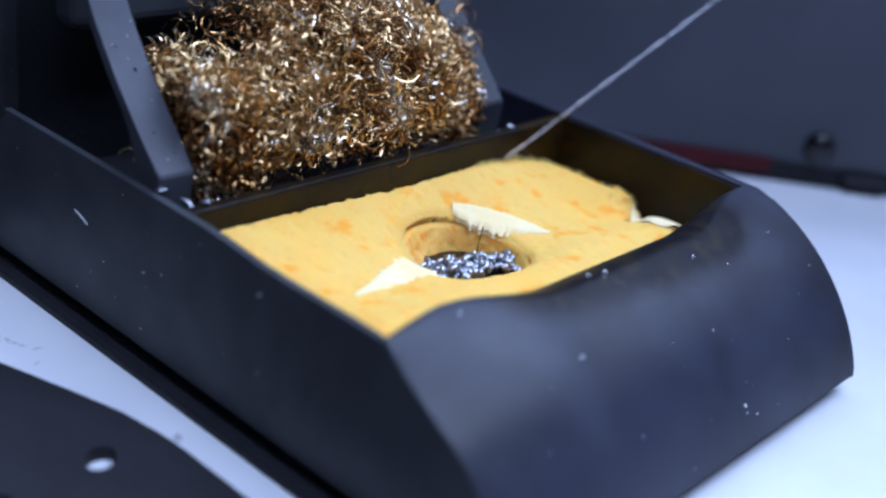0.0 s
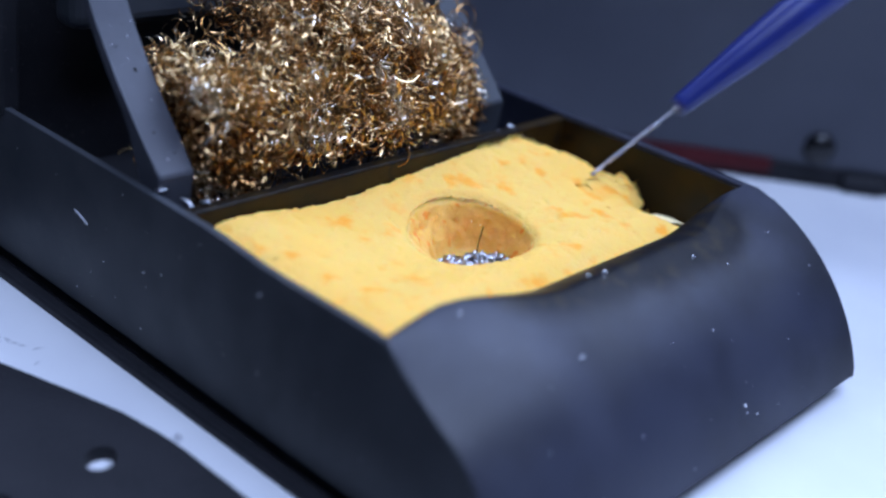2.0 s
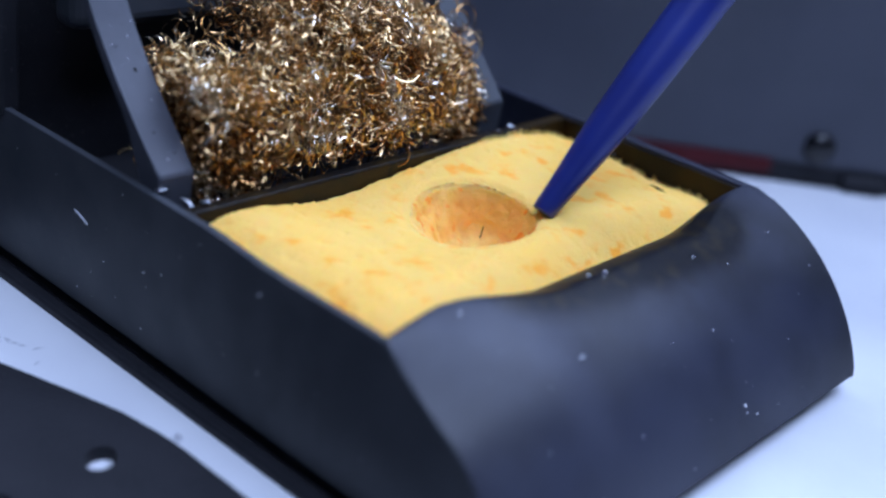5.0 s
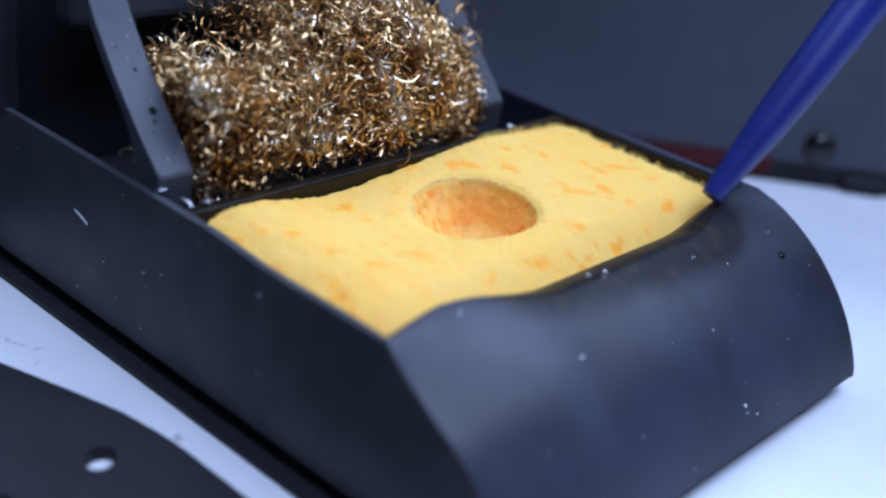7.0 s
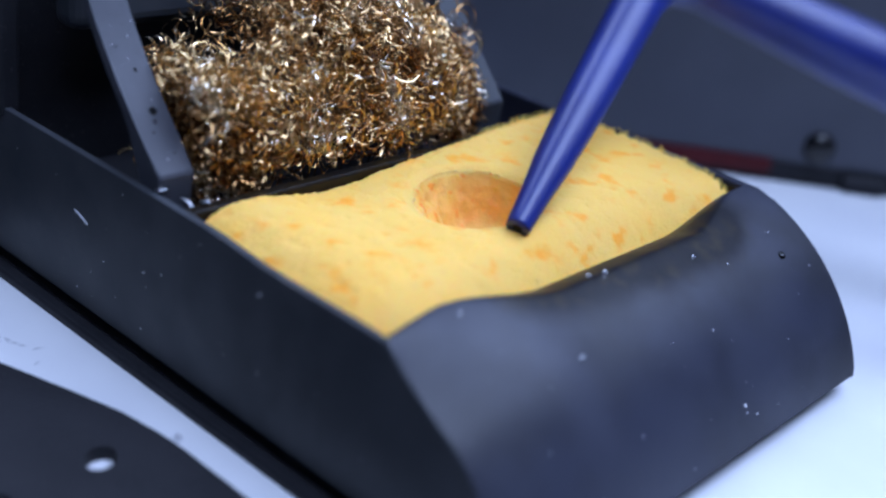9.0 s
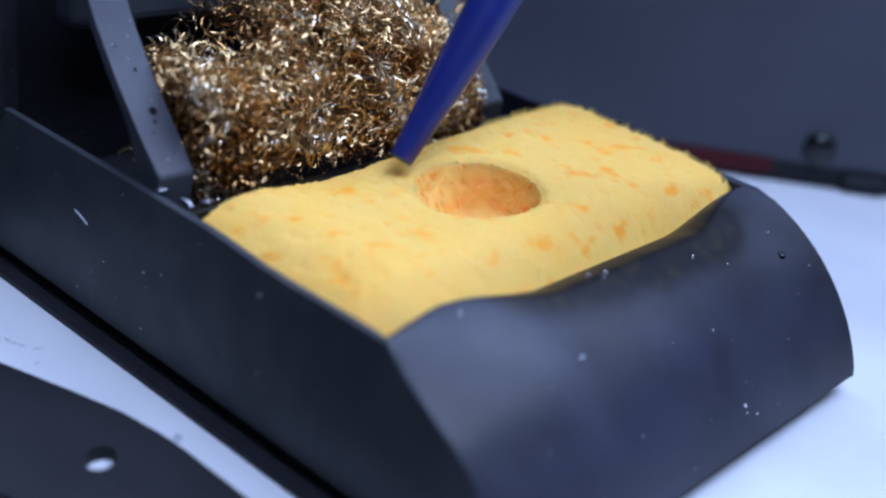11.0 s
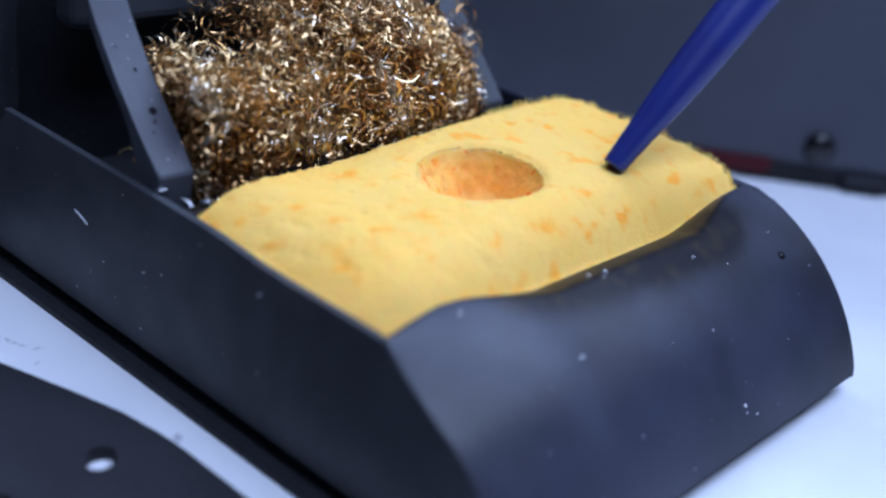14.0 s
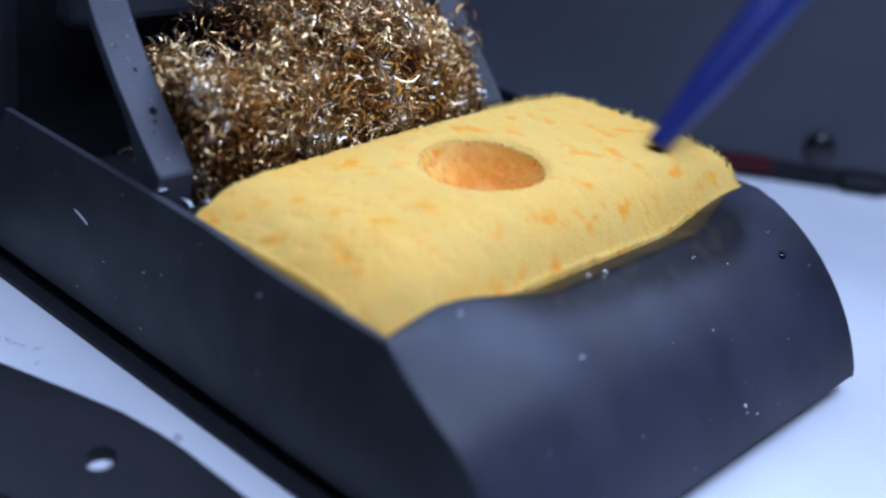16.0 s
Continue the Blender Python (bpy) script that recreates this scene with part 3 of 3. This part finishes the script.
def hole_lining():
    """The soft wall of the round hole, one uneven funnel with open pores."""
    verts, faces = [], []
    n, depths = 110, (-0.1, 0.15, 0.5, 0.9, 1.3, 1.7, 2.1, 2.6, 3.1, 3.6, 4.2, 4.8, 5.3, 5.8, 6.2, 6.45, 6.6)
    for depth in depths:
        for k in range(n):
            ang = 2 * math.pi * k / n
            rx, ry = math.cos(ang), math.sin(ang)
            z = sponge_top(HOLE[0] + rx * 7.35, HOLE[1] + ry * 7.35) - 0.12
            slope = 0.70 - 0.34 * rx
            r = HOLE[2] + (0.3 if depth < 0 else -0.06) - max(min(depth, 4.0), 0) * slope
            r *= math.sqrt(max(1 - max((depth - 4.0) / 2.6, 0) ** 2, 0.0004))
            p = Vector((rx * r * 0.8, ry * r * 0.8, depth * 1.5))
            pit = noise.noise(p * 0.9) * 0.25 + noise.noise(p * 2.0 + Vector((9, 0, 0))) * 0.08
            hollow = noise.noise(p * 1.3 + Vector((0, 31, 0)))
            if hollow > 0.25:
                pit -= min((hollow - 0.25) * 2.2, 0.5)
            r -= pit * min(max(depth, 0) * 0.8, 1) * (1.0 - 0.55 * rx) * min(r / 3.0, 1)
            verts.append((HOLE[0] + rx * r, HOLE[1] + ry * r, z - depth))
    for i in range(len(depths) - 1):
        for k in range(n):
            a, b = i * n + k, i * n + (k + 1) % n
            faces.append((a, b, b + n, a + n))
    outer = len(verts)
    for depth in (depths[-1], depths[0]):
        for k in range(n):
            ang = 2 * math.pi * k / n
            verts.append((HOLE[0] + math.cos(ang) * 8.2, HOLE[1] + math.sin(ang) * 8.2, verts[k][2] - depth - 0.4))
    last = (len(depths) - 1) * n
    for k in range(n):
        j = (k + 1) % n
        faces += [(last + k, last + j, outer + j, outer + k), (outer + k, outer + j, outer + n + j, outer + n + k), (outer + n + k, outer + n + j, j, k)]
    return mesh_object("hole_wall", verts, faces, WARM_CORE, sponge, "porous wall of the hole, deeper orange for bounced light", smooth=True)


BLOCKS.append((hole_lining(), (HOLE[0], HOLE[1])))


def scrap(line, seed, lift):
    """A thin dry layer that follows the top of the sponge as it lies at first; line: x, y, half width."""
    rng = np.random.default_rng(seed)
    verts, faces = [], []
    steps = 9 * (len(line) - 1)
    for k in range(steps + 1):
        u = k / 9
        i = min(int(u), len(line) - 2)
        a, b, w = line[i], line[i + 1], u - i
        x, y, half = (a[j] + (b[j] - a[j]) * w for j in range(3))
        way = Vector((b[0] - a[0], b[1] - a[1])).normalized()
        side = Vector((-way.y, way.x))
        for j in range(7):
            c = (j / 3 - 1) * half * (1 + (rng.uniform(-0.3, 0.3) if j in (0, 6) else 0))
            px, py = x + side.x * c, y + side.y * c
            verts.append((px, py, swell(px, py, 0) + lift - (0.45 if j in (0, 6) else 0) + rng.uniform(-0.04, 0.04)))
        if k:
            p, m = 7 * (k - 1), 7 * k
            faces += [(p + j, p + j + 1, m + j + 1, m + j) for j in range(6)]
    n = len(verts)
    verts += [(x, y, z - 0.5) for x, y, z in verts]
    faces += [tuple(n + v for v in reversed(q)) for q in faces]
    return mesh_object("dry_layer", verts, faces, DRY, sponge, "pale dry cellulose", smooth=True)


DRY_LAYERS = [(1.0, 18.0, 15.5, scrap([(10.3, 14.1, 0.2), (13.5, 14.6, 1.0), (17.5, 15.4, 2.0), (20.0, 16.0, 2.4), (22.4, 16.6, 2.6)], 1, 0.16)),
              (0.4, 40.0, 19.5, scrap([(36.2, 24.2, 0.7), (37.8, 22.7, 1.6), (39.4, 20.8, 2.0), (41.0, 18.7, 2.0), (42.1, 16.4, 1.5), (42.9, 14.2, 0.3)], 2, 0.22)),
              (2.8, 60.6, 9.0, scrap([(61.6, 14.6, 0.3), (61.0, 12.0, 2.2), (60.6, 8.8, 3.0), (60.0, 6.2, 2.6)], 3, 0.6))]
part("bottom_layer", box((3, 4, 10.42 - TOP), (23, 28, 11.2 - TOP), 0.2), DRY, sponge)
part("bottom_layer", box((40.5, 4, 10.42 - TOP), (62, 28, 11.2 - TOP), 0.2), DRY, sponge)

# ---- solder beads in the hole ----
rng = np.random.default_rng(3)
bead = None
for k in range(100):
    # a heap along the near side of the hole's floor
    u = rng.uniform(-1, 1)
    bx, by = 31.8 + 6.4 * u, 18.6 - 2.0 * u - abs(rng.normal()) * 1.5
    at = pose(bx * MM, by * MM, (10.4 + rng.uniform(0.2, 1.3)) * MM, *rng.uniform(0, 360, 3))
    if bead is None:
        bm = bmesh.new()
        bmesh.ops.create_icosphere(bm, subdivisions=2, radius=0.55)
        for v in bm.verts:
            v.co *= 1 + 0.9 * noise.noise(v.co * 2.4)
            v.co.x *= 1.25
        bead = tagged(part("solder_bead", bm, SOLDER, smooth=True), "bright lumpy solder bead on the tray floor", "solder", "solder scraps in the sponge hole")
        bead.matrix_world = at
    else:
        copy_thing(bead, at)
clip = tagged(part("wire_offcut", tube([(35.3, 18.7, 10.5), (35.9, 19.2, 12.3), (36.9, 19.6, 14.2)], [0.07, 0.07, 0.06], 8), STEEL),
              "thin dark wire offcut standing among the solder", "wire")

# ---- the blue nozzle ----
nozzle = thing("squeeze_bottle_nozzle", "tapered glossy blue plastic squeeze bottle nozzle with a bent tube", "nozzle")


def nozzle_mesh():
    """The tip lies at the origin and the tapered spout runs up along z, then bends over to the x side."""
    pts, radii = [], []
    for z, r in ((0, 1.3), (0.25, 1.38), (1.5, 1.48), (5, 1.72), (10, 2.2), (15, 2.5), (20, 2.7), (26, 2.85), (38.5, 3.15)):
        pts.append((0, 0, z))
        radii.append(r)
    bend, turn = 8.0, radians(84)
    for k in range(1, 15):
        a = turn * k / 14
        pts.append((bend * (1 - math.cos(a)), 0, 40 + bend * math.sin(a)))
        radii.append(3.5)
    end = Vector(pts[-1])
    way = Vector((math.sin(turn), 0, math.cos(turn)))
    for k in range(1, 9):
        pts.append(tuple(end + way * (k * 11)))
        radii.append(4.5 if k > 1 else 4.0)
    return tube(pts, radii, 28)


spout = part("spout", nozzle_mesh(), BLUE, nozzle, smooth=True)
# a solid black plug stands for the shade inside the opening
part("orifice", tube([(0, 0, -0.05), (0, 0, 0.4)], [0.55, 0.55], 16), RUBBER, spout)

jet_pieces = []
water = thing("water_jet", "thin clear jet of water from the nozzle to the sponge", "water")
for k in range(4):
    pts = [(0, 0, -11.0 + 11.0 * j / 24) for j in range(25)]
    jet = part("water_column", tube(pts, [0.27 + 0.06 * math.sin(j * 1.7 + k) + 0.04 * math.sin(j * 0.6 + 2 * k) for j in range(25)], 12), JET, water, smooth=True)
    jet_pieces.append(jet)

# ---- drops, lint and marks ----
def drop(x, y, z, r, h, label, seed=0, mat=None, name="water_drop", category="water"):
    ob = part(name, dome(r, h, seed, 0.3), mat or WATER, smooth=True)
    ob.location = (x * MM, y * MM, z * MM)
    return tagged(ob, label, category)


# the jet's whitish material stands for the drop's glint
drop(-5.3, 21.3, 0.05, 0.55, 0.6, "water drop on the white bench beside the plate, whitened for its glint", 1, JET)
for k, (x, y, z, r) in enumerate(((29.4, -2.4, -0.75, 0.34), (27.0, -2.0, -0.6, 0.28), (43.6, -4.6, -1.75, 0.2), (9.0, -0.6, -0.2, 0.2))):
    drop(x, y, TOP + z, r, r * 0.8, "small clear water bead on the stand's front lip", k + 2)
for k, (x, y) in enumerate(((-9.4, 48.3), (-8.9, 47.2), (-8.5, 46.3), (-8.1, 45.4), (-7.0, 44.0), (-8.6, 41.5))):
    bm = dome(1.0 - 0.1 * k, 0.012, k, 0.7)
    ob = part("smudge", bm, SMUDGE, bench)
    ob.scale = (0.35, 1.0, 1.0)
    ob.rotation_euler = (0, 0, radians(-20 + 25 * k))
    ob.location = (x * MM, y * MM, 750.02 * MM)

# drops that fly off the jet and settle on the stand
SPLASH = [drop(0, 0, 0, r, r * 0.5, label, k + 9, MURKY) for k, (r, label) in enumerate((
    (0.55, "dark water drop on the stand's rounded front"), (0.5, "dark water drop on the left post"), (0.25, "small water drop on the left post")))]
SPLASH_ENDS = ((58.6, -8.1, TOP - 4.05, 35, 0), (3.6, 39.62, TOP + 6.9, 48, 0), (3.3, 38.76, TOP + 6.0, 48, 0))


def curl_of(points, wide):
    """A flat springy shaving along a line of points."""
    bm = bmesh.new()
    last = None
    pts = [Vector(p) for p in points]
    for i, p in enumerate(pts):
        way = (pts[min(i + 1, len(pts) - 1)] - pts[max(i - 1, 0)]).normalized()
        side = way.cross(Vector((0.6, 0.6, -0.5))).normalized()
        up = way.cross(side) * 0.06
        ring = [bm.verts.new(q) for q in (p - side * wide, p + up, p + side * wide, p - up)]
        if last:
            for j in range(4):
                bm.faces.new((last[j], last[(j + 1) % 4], ring[(j + 1) % 4], ring[j]))
        last = ring
    return bm


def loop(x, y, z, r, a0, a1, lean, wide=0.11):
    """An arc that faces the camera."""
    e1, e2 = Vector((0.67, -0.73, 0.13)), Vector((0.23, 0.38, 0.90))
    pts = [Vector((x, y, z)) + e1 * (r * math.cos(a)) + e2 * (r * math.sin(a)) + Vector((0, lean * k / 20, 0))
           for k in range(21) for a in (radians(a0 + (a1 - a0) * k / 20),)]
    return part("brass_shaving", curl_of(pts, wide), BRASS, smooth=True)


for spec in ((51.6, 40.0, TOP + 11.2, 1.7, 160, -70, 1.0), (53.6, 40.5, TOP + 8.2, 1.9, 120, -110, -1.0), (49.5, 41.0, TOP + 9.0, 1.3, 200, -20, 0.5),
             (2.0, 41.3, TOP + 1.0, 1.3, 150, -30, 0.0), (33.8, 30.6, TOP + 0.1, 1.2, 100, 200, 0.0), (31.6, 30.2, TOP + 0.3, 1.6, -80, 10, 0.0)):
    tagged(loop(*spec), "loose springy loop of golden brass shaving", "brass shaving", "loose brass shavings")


def crumb(x, y, z, r, mat, name, label, category, group=""):
    bm = bmesh.new()
    bmesh.ops.create_icosphere(bm, subdivisions=2, radius=r)
    for v in bm.verts:
        v.co *= 1 + 0.6 * noise.noise(v.co * (1.6 / r) + Vector((x, y, z)))
    ob = part(name, bm, mat, smooth=True)
    ob.location = (x * MM, y * MM, z * MM)
    return tagged(ob, label, category, group)


for x, y, z, r in ((53.6, 30.4, TOP - 0.2, 0.36), (50.9, 30.3, TOP - 0.3, 0.2), (1.3, 34.6, TOP + 0.25, 0.4), (2.3, 31.4, TOP - 0.1, 0.5), (4.0, 30.6, TOP - 0.1, 0.4)):
    one = crumb(x, y, z, r, SOLDER, "solder_crumb", "bright crumb of solder on the edge of the stand", "solder", "solder crumbs on the stand")
    one.scale, one.rotation_euler = (1.7, 0.7, 0.6), (0, 0.2, 2.1 * x)
for x, y, z, r in ((3.5, 42.77, TOP + 10.4, 0.22), (2.6, 37.97, TOP + 5.2, 0.13), (4.0, 36.12, TOP + 3.4, 0.12), (2.2, 44.55, TOP + 12.6, 0.12)):
    crumb(x, y, z, r, PITCH, "flux_spot", "small dark flux spot on the left post", "flux", "flux spots on the post")
crumb(63.4, 24.2, TOP + 1.0, 0.3, RUBBER, "burnt_crumb", "small black burnt crumb in the stained tray", "crumb").location.z = (TOP - 7.4) * MM

riding = crumb(62.3, 19.6, TOP, 0.33, RUBBER, "burnt_crumb", "small black burnt crumb stuck on the sponge's edge", "crumb")

for x, z, r in ((40.4, -14.39, 0.16), (42.3, -15.09, 0.17), (43.5, -1.90, 0.17), (48.2, -3.02, 0.13), (59.4, -2.35, 0.13), (39.1, -6.55, 0.14), (62.7, -5.61, 0.12), (18.6, -4.25, 0.24), (29.0, -1.03, 0.15), (52.0, -10.23, 0.11)):
    crumb(x, front_y(TOP + z), TOP + z, r, LINT, "dried_spot", "small pale dried spot on the black rounded front", "dust", "dried spots on the front").scale = (1.2, 0.4, 0.8)

lint = tagged(part("lint_fibre", tube([(-0.08, 48.3 - 0.24 * k, TOP - 7.0 - 0.04 * k - 0.0035 * k * k) for k in range(12)], [0.05, 0.09, 0.11, 0.12, 0.12, 0.13, 0.13, 0.14, 0.14, 0.13, 0.12, 0.06], 8), LINT),
              "short pale fibre stuck to the stand's black side wall", "lint")
speck = None
rng = np.random.default_rng(21)
for k in range(56):
    if k < 16:
        z = TOP - 0.5 - rng.uniform(0, 1) ** 0.8 * 16
        x, y = rng.uniform(2, 65), front_y(z)
    elif k < 44:
        x, y, z = 0.0, rng.uniform(0, 62), rng.uniform(4, TOP - 1)
    else:
        z = rng.uniform(2, 18)
        u = z - 1.9
        x, y, z = rng.uniform(1.3, 5.1), 34.5 + 1.1 * u - 0.015 * u * u, TOP + z
    m = pose(x * MM, y * MM, z * MM, *rng.uniform(0, 360, 3)) @ Matrix.Diagonal((*[rng.uniform(0.5, 1.5) * (1.4 if k % 9 == 0 else 0.6 if k < 44 else 0.4)] * 3, 1))
    if speck is None:
        speck = crumb(0, 0, 0, 0.10, LINT, "dust_speck", "tiny pale dust speck on the black stand", "dust", "dust specks on the stand")
        speck.matrix_world = m
    else:
        one = copy_thing(speck, m)
        one.scale = m.to_scale()

# ---- what moves ----
NOZZLE_ROWS = [
    (0, 79.3, 13.6, 44.1, 37, 0, 41.5), (0.2, 84.9, 12.6, 43.2, 37, 0, 40.5), (0.4, 85.2, 8.0, 39.8, 38, 0, 35.2), (0.6, 82.8, 2.7, 40.5, 36, 0, 36.9),
    (0.8, 88.9, 11.0, 43.4, 37, 0, 41.5), (1, 85.0, 13.2, 43.7, 35, 0, 40.9), (1.2, 81.9, 12.5, 41.0, 36, 0, 37.5), (1.4, 52.4, 0.5, 44.1, 35, 0, 44.8),
    (1.6, 51.7, 1.8, 44.3, 36, 0, 43.8), (1.8, 66.7, 5.1, 35.8, 32, 0, 31.2), (2, 64.6, 13.0, 27.0, 38, 0, 13.4), (2.2, 42.9, 17.5, 17.7, 45, 0, 0.0),
    (2.4, 25.9, 15.4, 16.6, 51, 0, 0.0), (2.6, 39.6, 6.5, 17.9, 51, 0, 0.0), (2.8, 51.0, 5.6, 17.5, 50, 0, 0.0), (3, 49.8, 0.4, 20.8, 52, 0, 4.5),
    (3.2, 49.9, 0.2, 21.9, 50, 0, 5.4), (3.4, 60.2, 10.3, 23.7, 47, 0, 8.4), (3.5, 62.4, 15.5, 23.6, 45, 0, 6.4), (3.6, 59.4, 20.5, 23.1, 51, 0, 4.8),
    (3.8, 54.8, 20.6, 21.0, 48, 0, 2.2), (4, 40.1, 14.3, 18.7, 48, 0, 0.0), (4.2, 18.1, 11.8, 18.1, 52, 0, 0.0), (4.8, 31.4, 12.0, 18.7, 53, 0, 0.0),
    (5.5, 48.7, 13.1, 19.4, 53, 0, 0.0), (6.3, 55.9, 24.1, 25.0, 53, 0, 5.5), (6.5, 58.4, 18.5, 21.7, 53, 0, 2.3), (6.7, 58.0, 6.8, 22.4, 52, 0, 4.8),
    (6.9, 57.8, 0.1, 21.8, 53, 0, 6.3), (7, 55.7, 1.1, 21.0, 52, 0, 2.8), (7.1, 56.9, 7.1, 21.6, 50, 0, 2.8), (7.3, 55.9, 16.8, 22.4, 54, 0, 2.4),
    (7.5, 55.9, 22.3, 23.9, 54, 0, 3.6), (7.7, 56.1, 16.0, 22.2, 51, 0, 1.7), (7.9, 57.5, 17.5, 23.6, 50, 0, 3.5), (8, 50.5, 12.8, 20.9, 47, 0, 0.0),
    (8.1, 44.8, 1.9, 20.4, 51, 0, 0.0), (8.3, 29.1, 0.8, 20.5, 52, 0, 0.0), (8.5, 31.7, -0.1, 20.6, 54, 0, 0.0), (8.7, 39.5, 15.3, 21.3, 57, 0, 0.0),
    (8.9, 28.4, 8.5, 20.9, 62, -12, 0.0), (9, 27.6, 8.1, 20.9, 60, -33, 0.0), (9.1, 27.7, 7.8, 20.9, 66, -47, 0.0), (9.2, 27.8, 7.5, 21.0, 66, -50, 0.0),
    (9.8, 21.3, 11.8, 21.2, 63, -14, 0.0),
    (10.5, 21.3, 20.1, 21.2, 60, 0, 0.0), (11.3, 42.3, 25.7, 24.7, 59, 0, 2.5), (11.5, 59.2, 21.6, 25.5, 58, 0, 2.6), (11.7, 55.8, 5.8, 25.1, 51, 0, 3.5),
    (11.9, 23.2, 14.4, 22.5, 52, 0, 0.0), (12, 24.8, 26.1, 22.1, 57, 0, 0.0), (12.1, 17.1, 25.1, 23.8, 58, 0, 2.0), (12.3, 13.9, 9.9, 22.8, 55, 0, 0.0),
    (12.5, 6.5, 13.4, 22.9, 62, 0, 0.0), (12.7, 7.4, 12.8, 23.1, 65, 0, 0.0), (12.9, 14.0, 6.4, 23.0, 59, 0, 0.0), (13.1, 15.3, 8.8, 23.2, 59, 0, 0.0),
    (13.3, 17.0, 20.2, 23.0, 64, 0, 0.0), (13.5, 17.3, 5.7, 23.5, 58, 0, 0.0), (13.7, 39.0, 12.5, 23.9, 53, 0, 0.0), (13.9, 46.8, 8.9, 23.7, 50, 0, 0.0),
    (14.1, 45.0, 10.1, 24.0, 52, 0, 0.0), (14.3, 44.7, 10.5, 24.1, 52, 0, 0.0), (14.5, 43.8, 10.4, 24.3, 54, 0, 0.0), (14.7, 47.6, 20.1, 24.7, 54, 0, 0.0),
    (14.9, 48.1, 18.1, 24.7, 56, 0, 0.0), (15.1, 44.7, 4.4, 24.1, 52, 0, 0.0), (15.3, 49.0, 3.8, 24.0, 51, 0, 0.0), (15.5, 54.5, 9.0, 24.4, 52, 0, 0.0),
    (15.7, 53.0, 18.9, 25.0, 55, 0, 0.0), (15.9, 53.5, 16.4, 25.0, 54, 0, 0.0), (16, 55.3, 9.6, 24.6, 50, 0, 0.0)
]


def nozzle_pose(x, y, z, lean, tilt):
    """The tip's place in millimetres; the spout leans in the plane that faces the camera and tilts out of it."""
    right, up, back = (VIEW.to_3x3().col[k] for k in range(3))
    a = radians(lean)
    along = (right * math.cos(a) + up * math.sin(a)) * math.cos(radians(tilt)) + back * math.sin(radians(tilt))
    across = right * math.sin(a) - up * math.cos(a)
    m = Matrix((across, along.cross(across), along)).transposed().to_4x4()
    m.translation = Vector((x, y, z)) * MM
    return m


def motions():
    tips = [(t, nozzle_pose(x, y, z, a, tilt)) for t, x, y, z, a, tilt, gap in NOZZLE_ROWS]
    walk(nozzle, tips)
    for k, jet in enumerate(jet_pieces):
        rows = []
        for t, x, y, z, a, tilt, gap in NOZZLE_ROWS:
            m = nozzle_pose(x, y, z, a, tilt)
            slide = min(gap + 0.6, 11.0 * (k + 1)) if gap > 4.5 else 0.0
            rows.append((t, m @ Matrix.Translation((0, 0, (11.0 - slide) * MM))))
        walk(jet, rows)
    for k, (ob, (x, y, z, rx, ry)) in enumerate(zip(SPLASH, SPLASH_ENDS)):
        inside = [(t, m @ Matrix.Translation((0, 0, (9 + 3 * k) * MM))) for t, m in tips if t <= 4.8]
        walk(ob, inside + [(t, pose(x * MM, y * MM, z * MM, rx, ry, 0)) for t in (5.3 + 0.2 * k, 16.0)])
    walk(riding, [(t, Matrix.Translation((62.3 * MM, 19.6 * MM, (TOP + 0.2 + swell(62.3, 19.6, t)) * MM))) for t in (0, 1.5, 2.8, 3.5, 7, 9, 12.5, 14.5, 16)])
    times = (0, 1.5, 2.8, 3.5, 5.2, 7, 8, 9, 10.8, 12.5, 14.5, 16)
    for until, x, y, ob in DRY_LAYERS:
        walk(ob, [(t, Matrix.Translation((0, 0, (swell(x, y, min(t, until)) - swell(x, y, 0)) * MM))) for t in (0, until / 2, until, until + 0.4, 16.0)])
    for ob, (cx, cy) in BLOCKS:
        rows = []
        for t in times:
            def rise(x, y):
                return swell(x, y, t) - swell(x, y, 16)
            e = 6.0 if ob.name == "hole_wall" else 1.2
            sx = (rise(cx + e, cy) - rise(cx - e, cy)) / (2 * e)
            sy = (rise(cx, cy + e) - rise(cx, cy - e)) / (2 * e)
            sx *= min(max((cx - 2.5) / 5.0, 0.0), 1.0)
            mid = (rise(cx + e, cy) + rise(cx - e, cy) + rise(cx, cy + e) + rise(cx, cy - e)) / 4
            turn = Vector((0, 0, 1)).rotation_difference(Vector((-sx, -sy, 1)).normalized()).to_matrix().to_4x4()
            pivot = Vector((cx, cy, swell(cx, cy, 16))) * MM
            rows.append((t, Matrix.Translation(pivot + Vector((0, 0, mid * MM))) @ turn @ Matrix.Translation(-pivot)))
        walk(ob, rows)


motions()
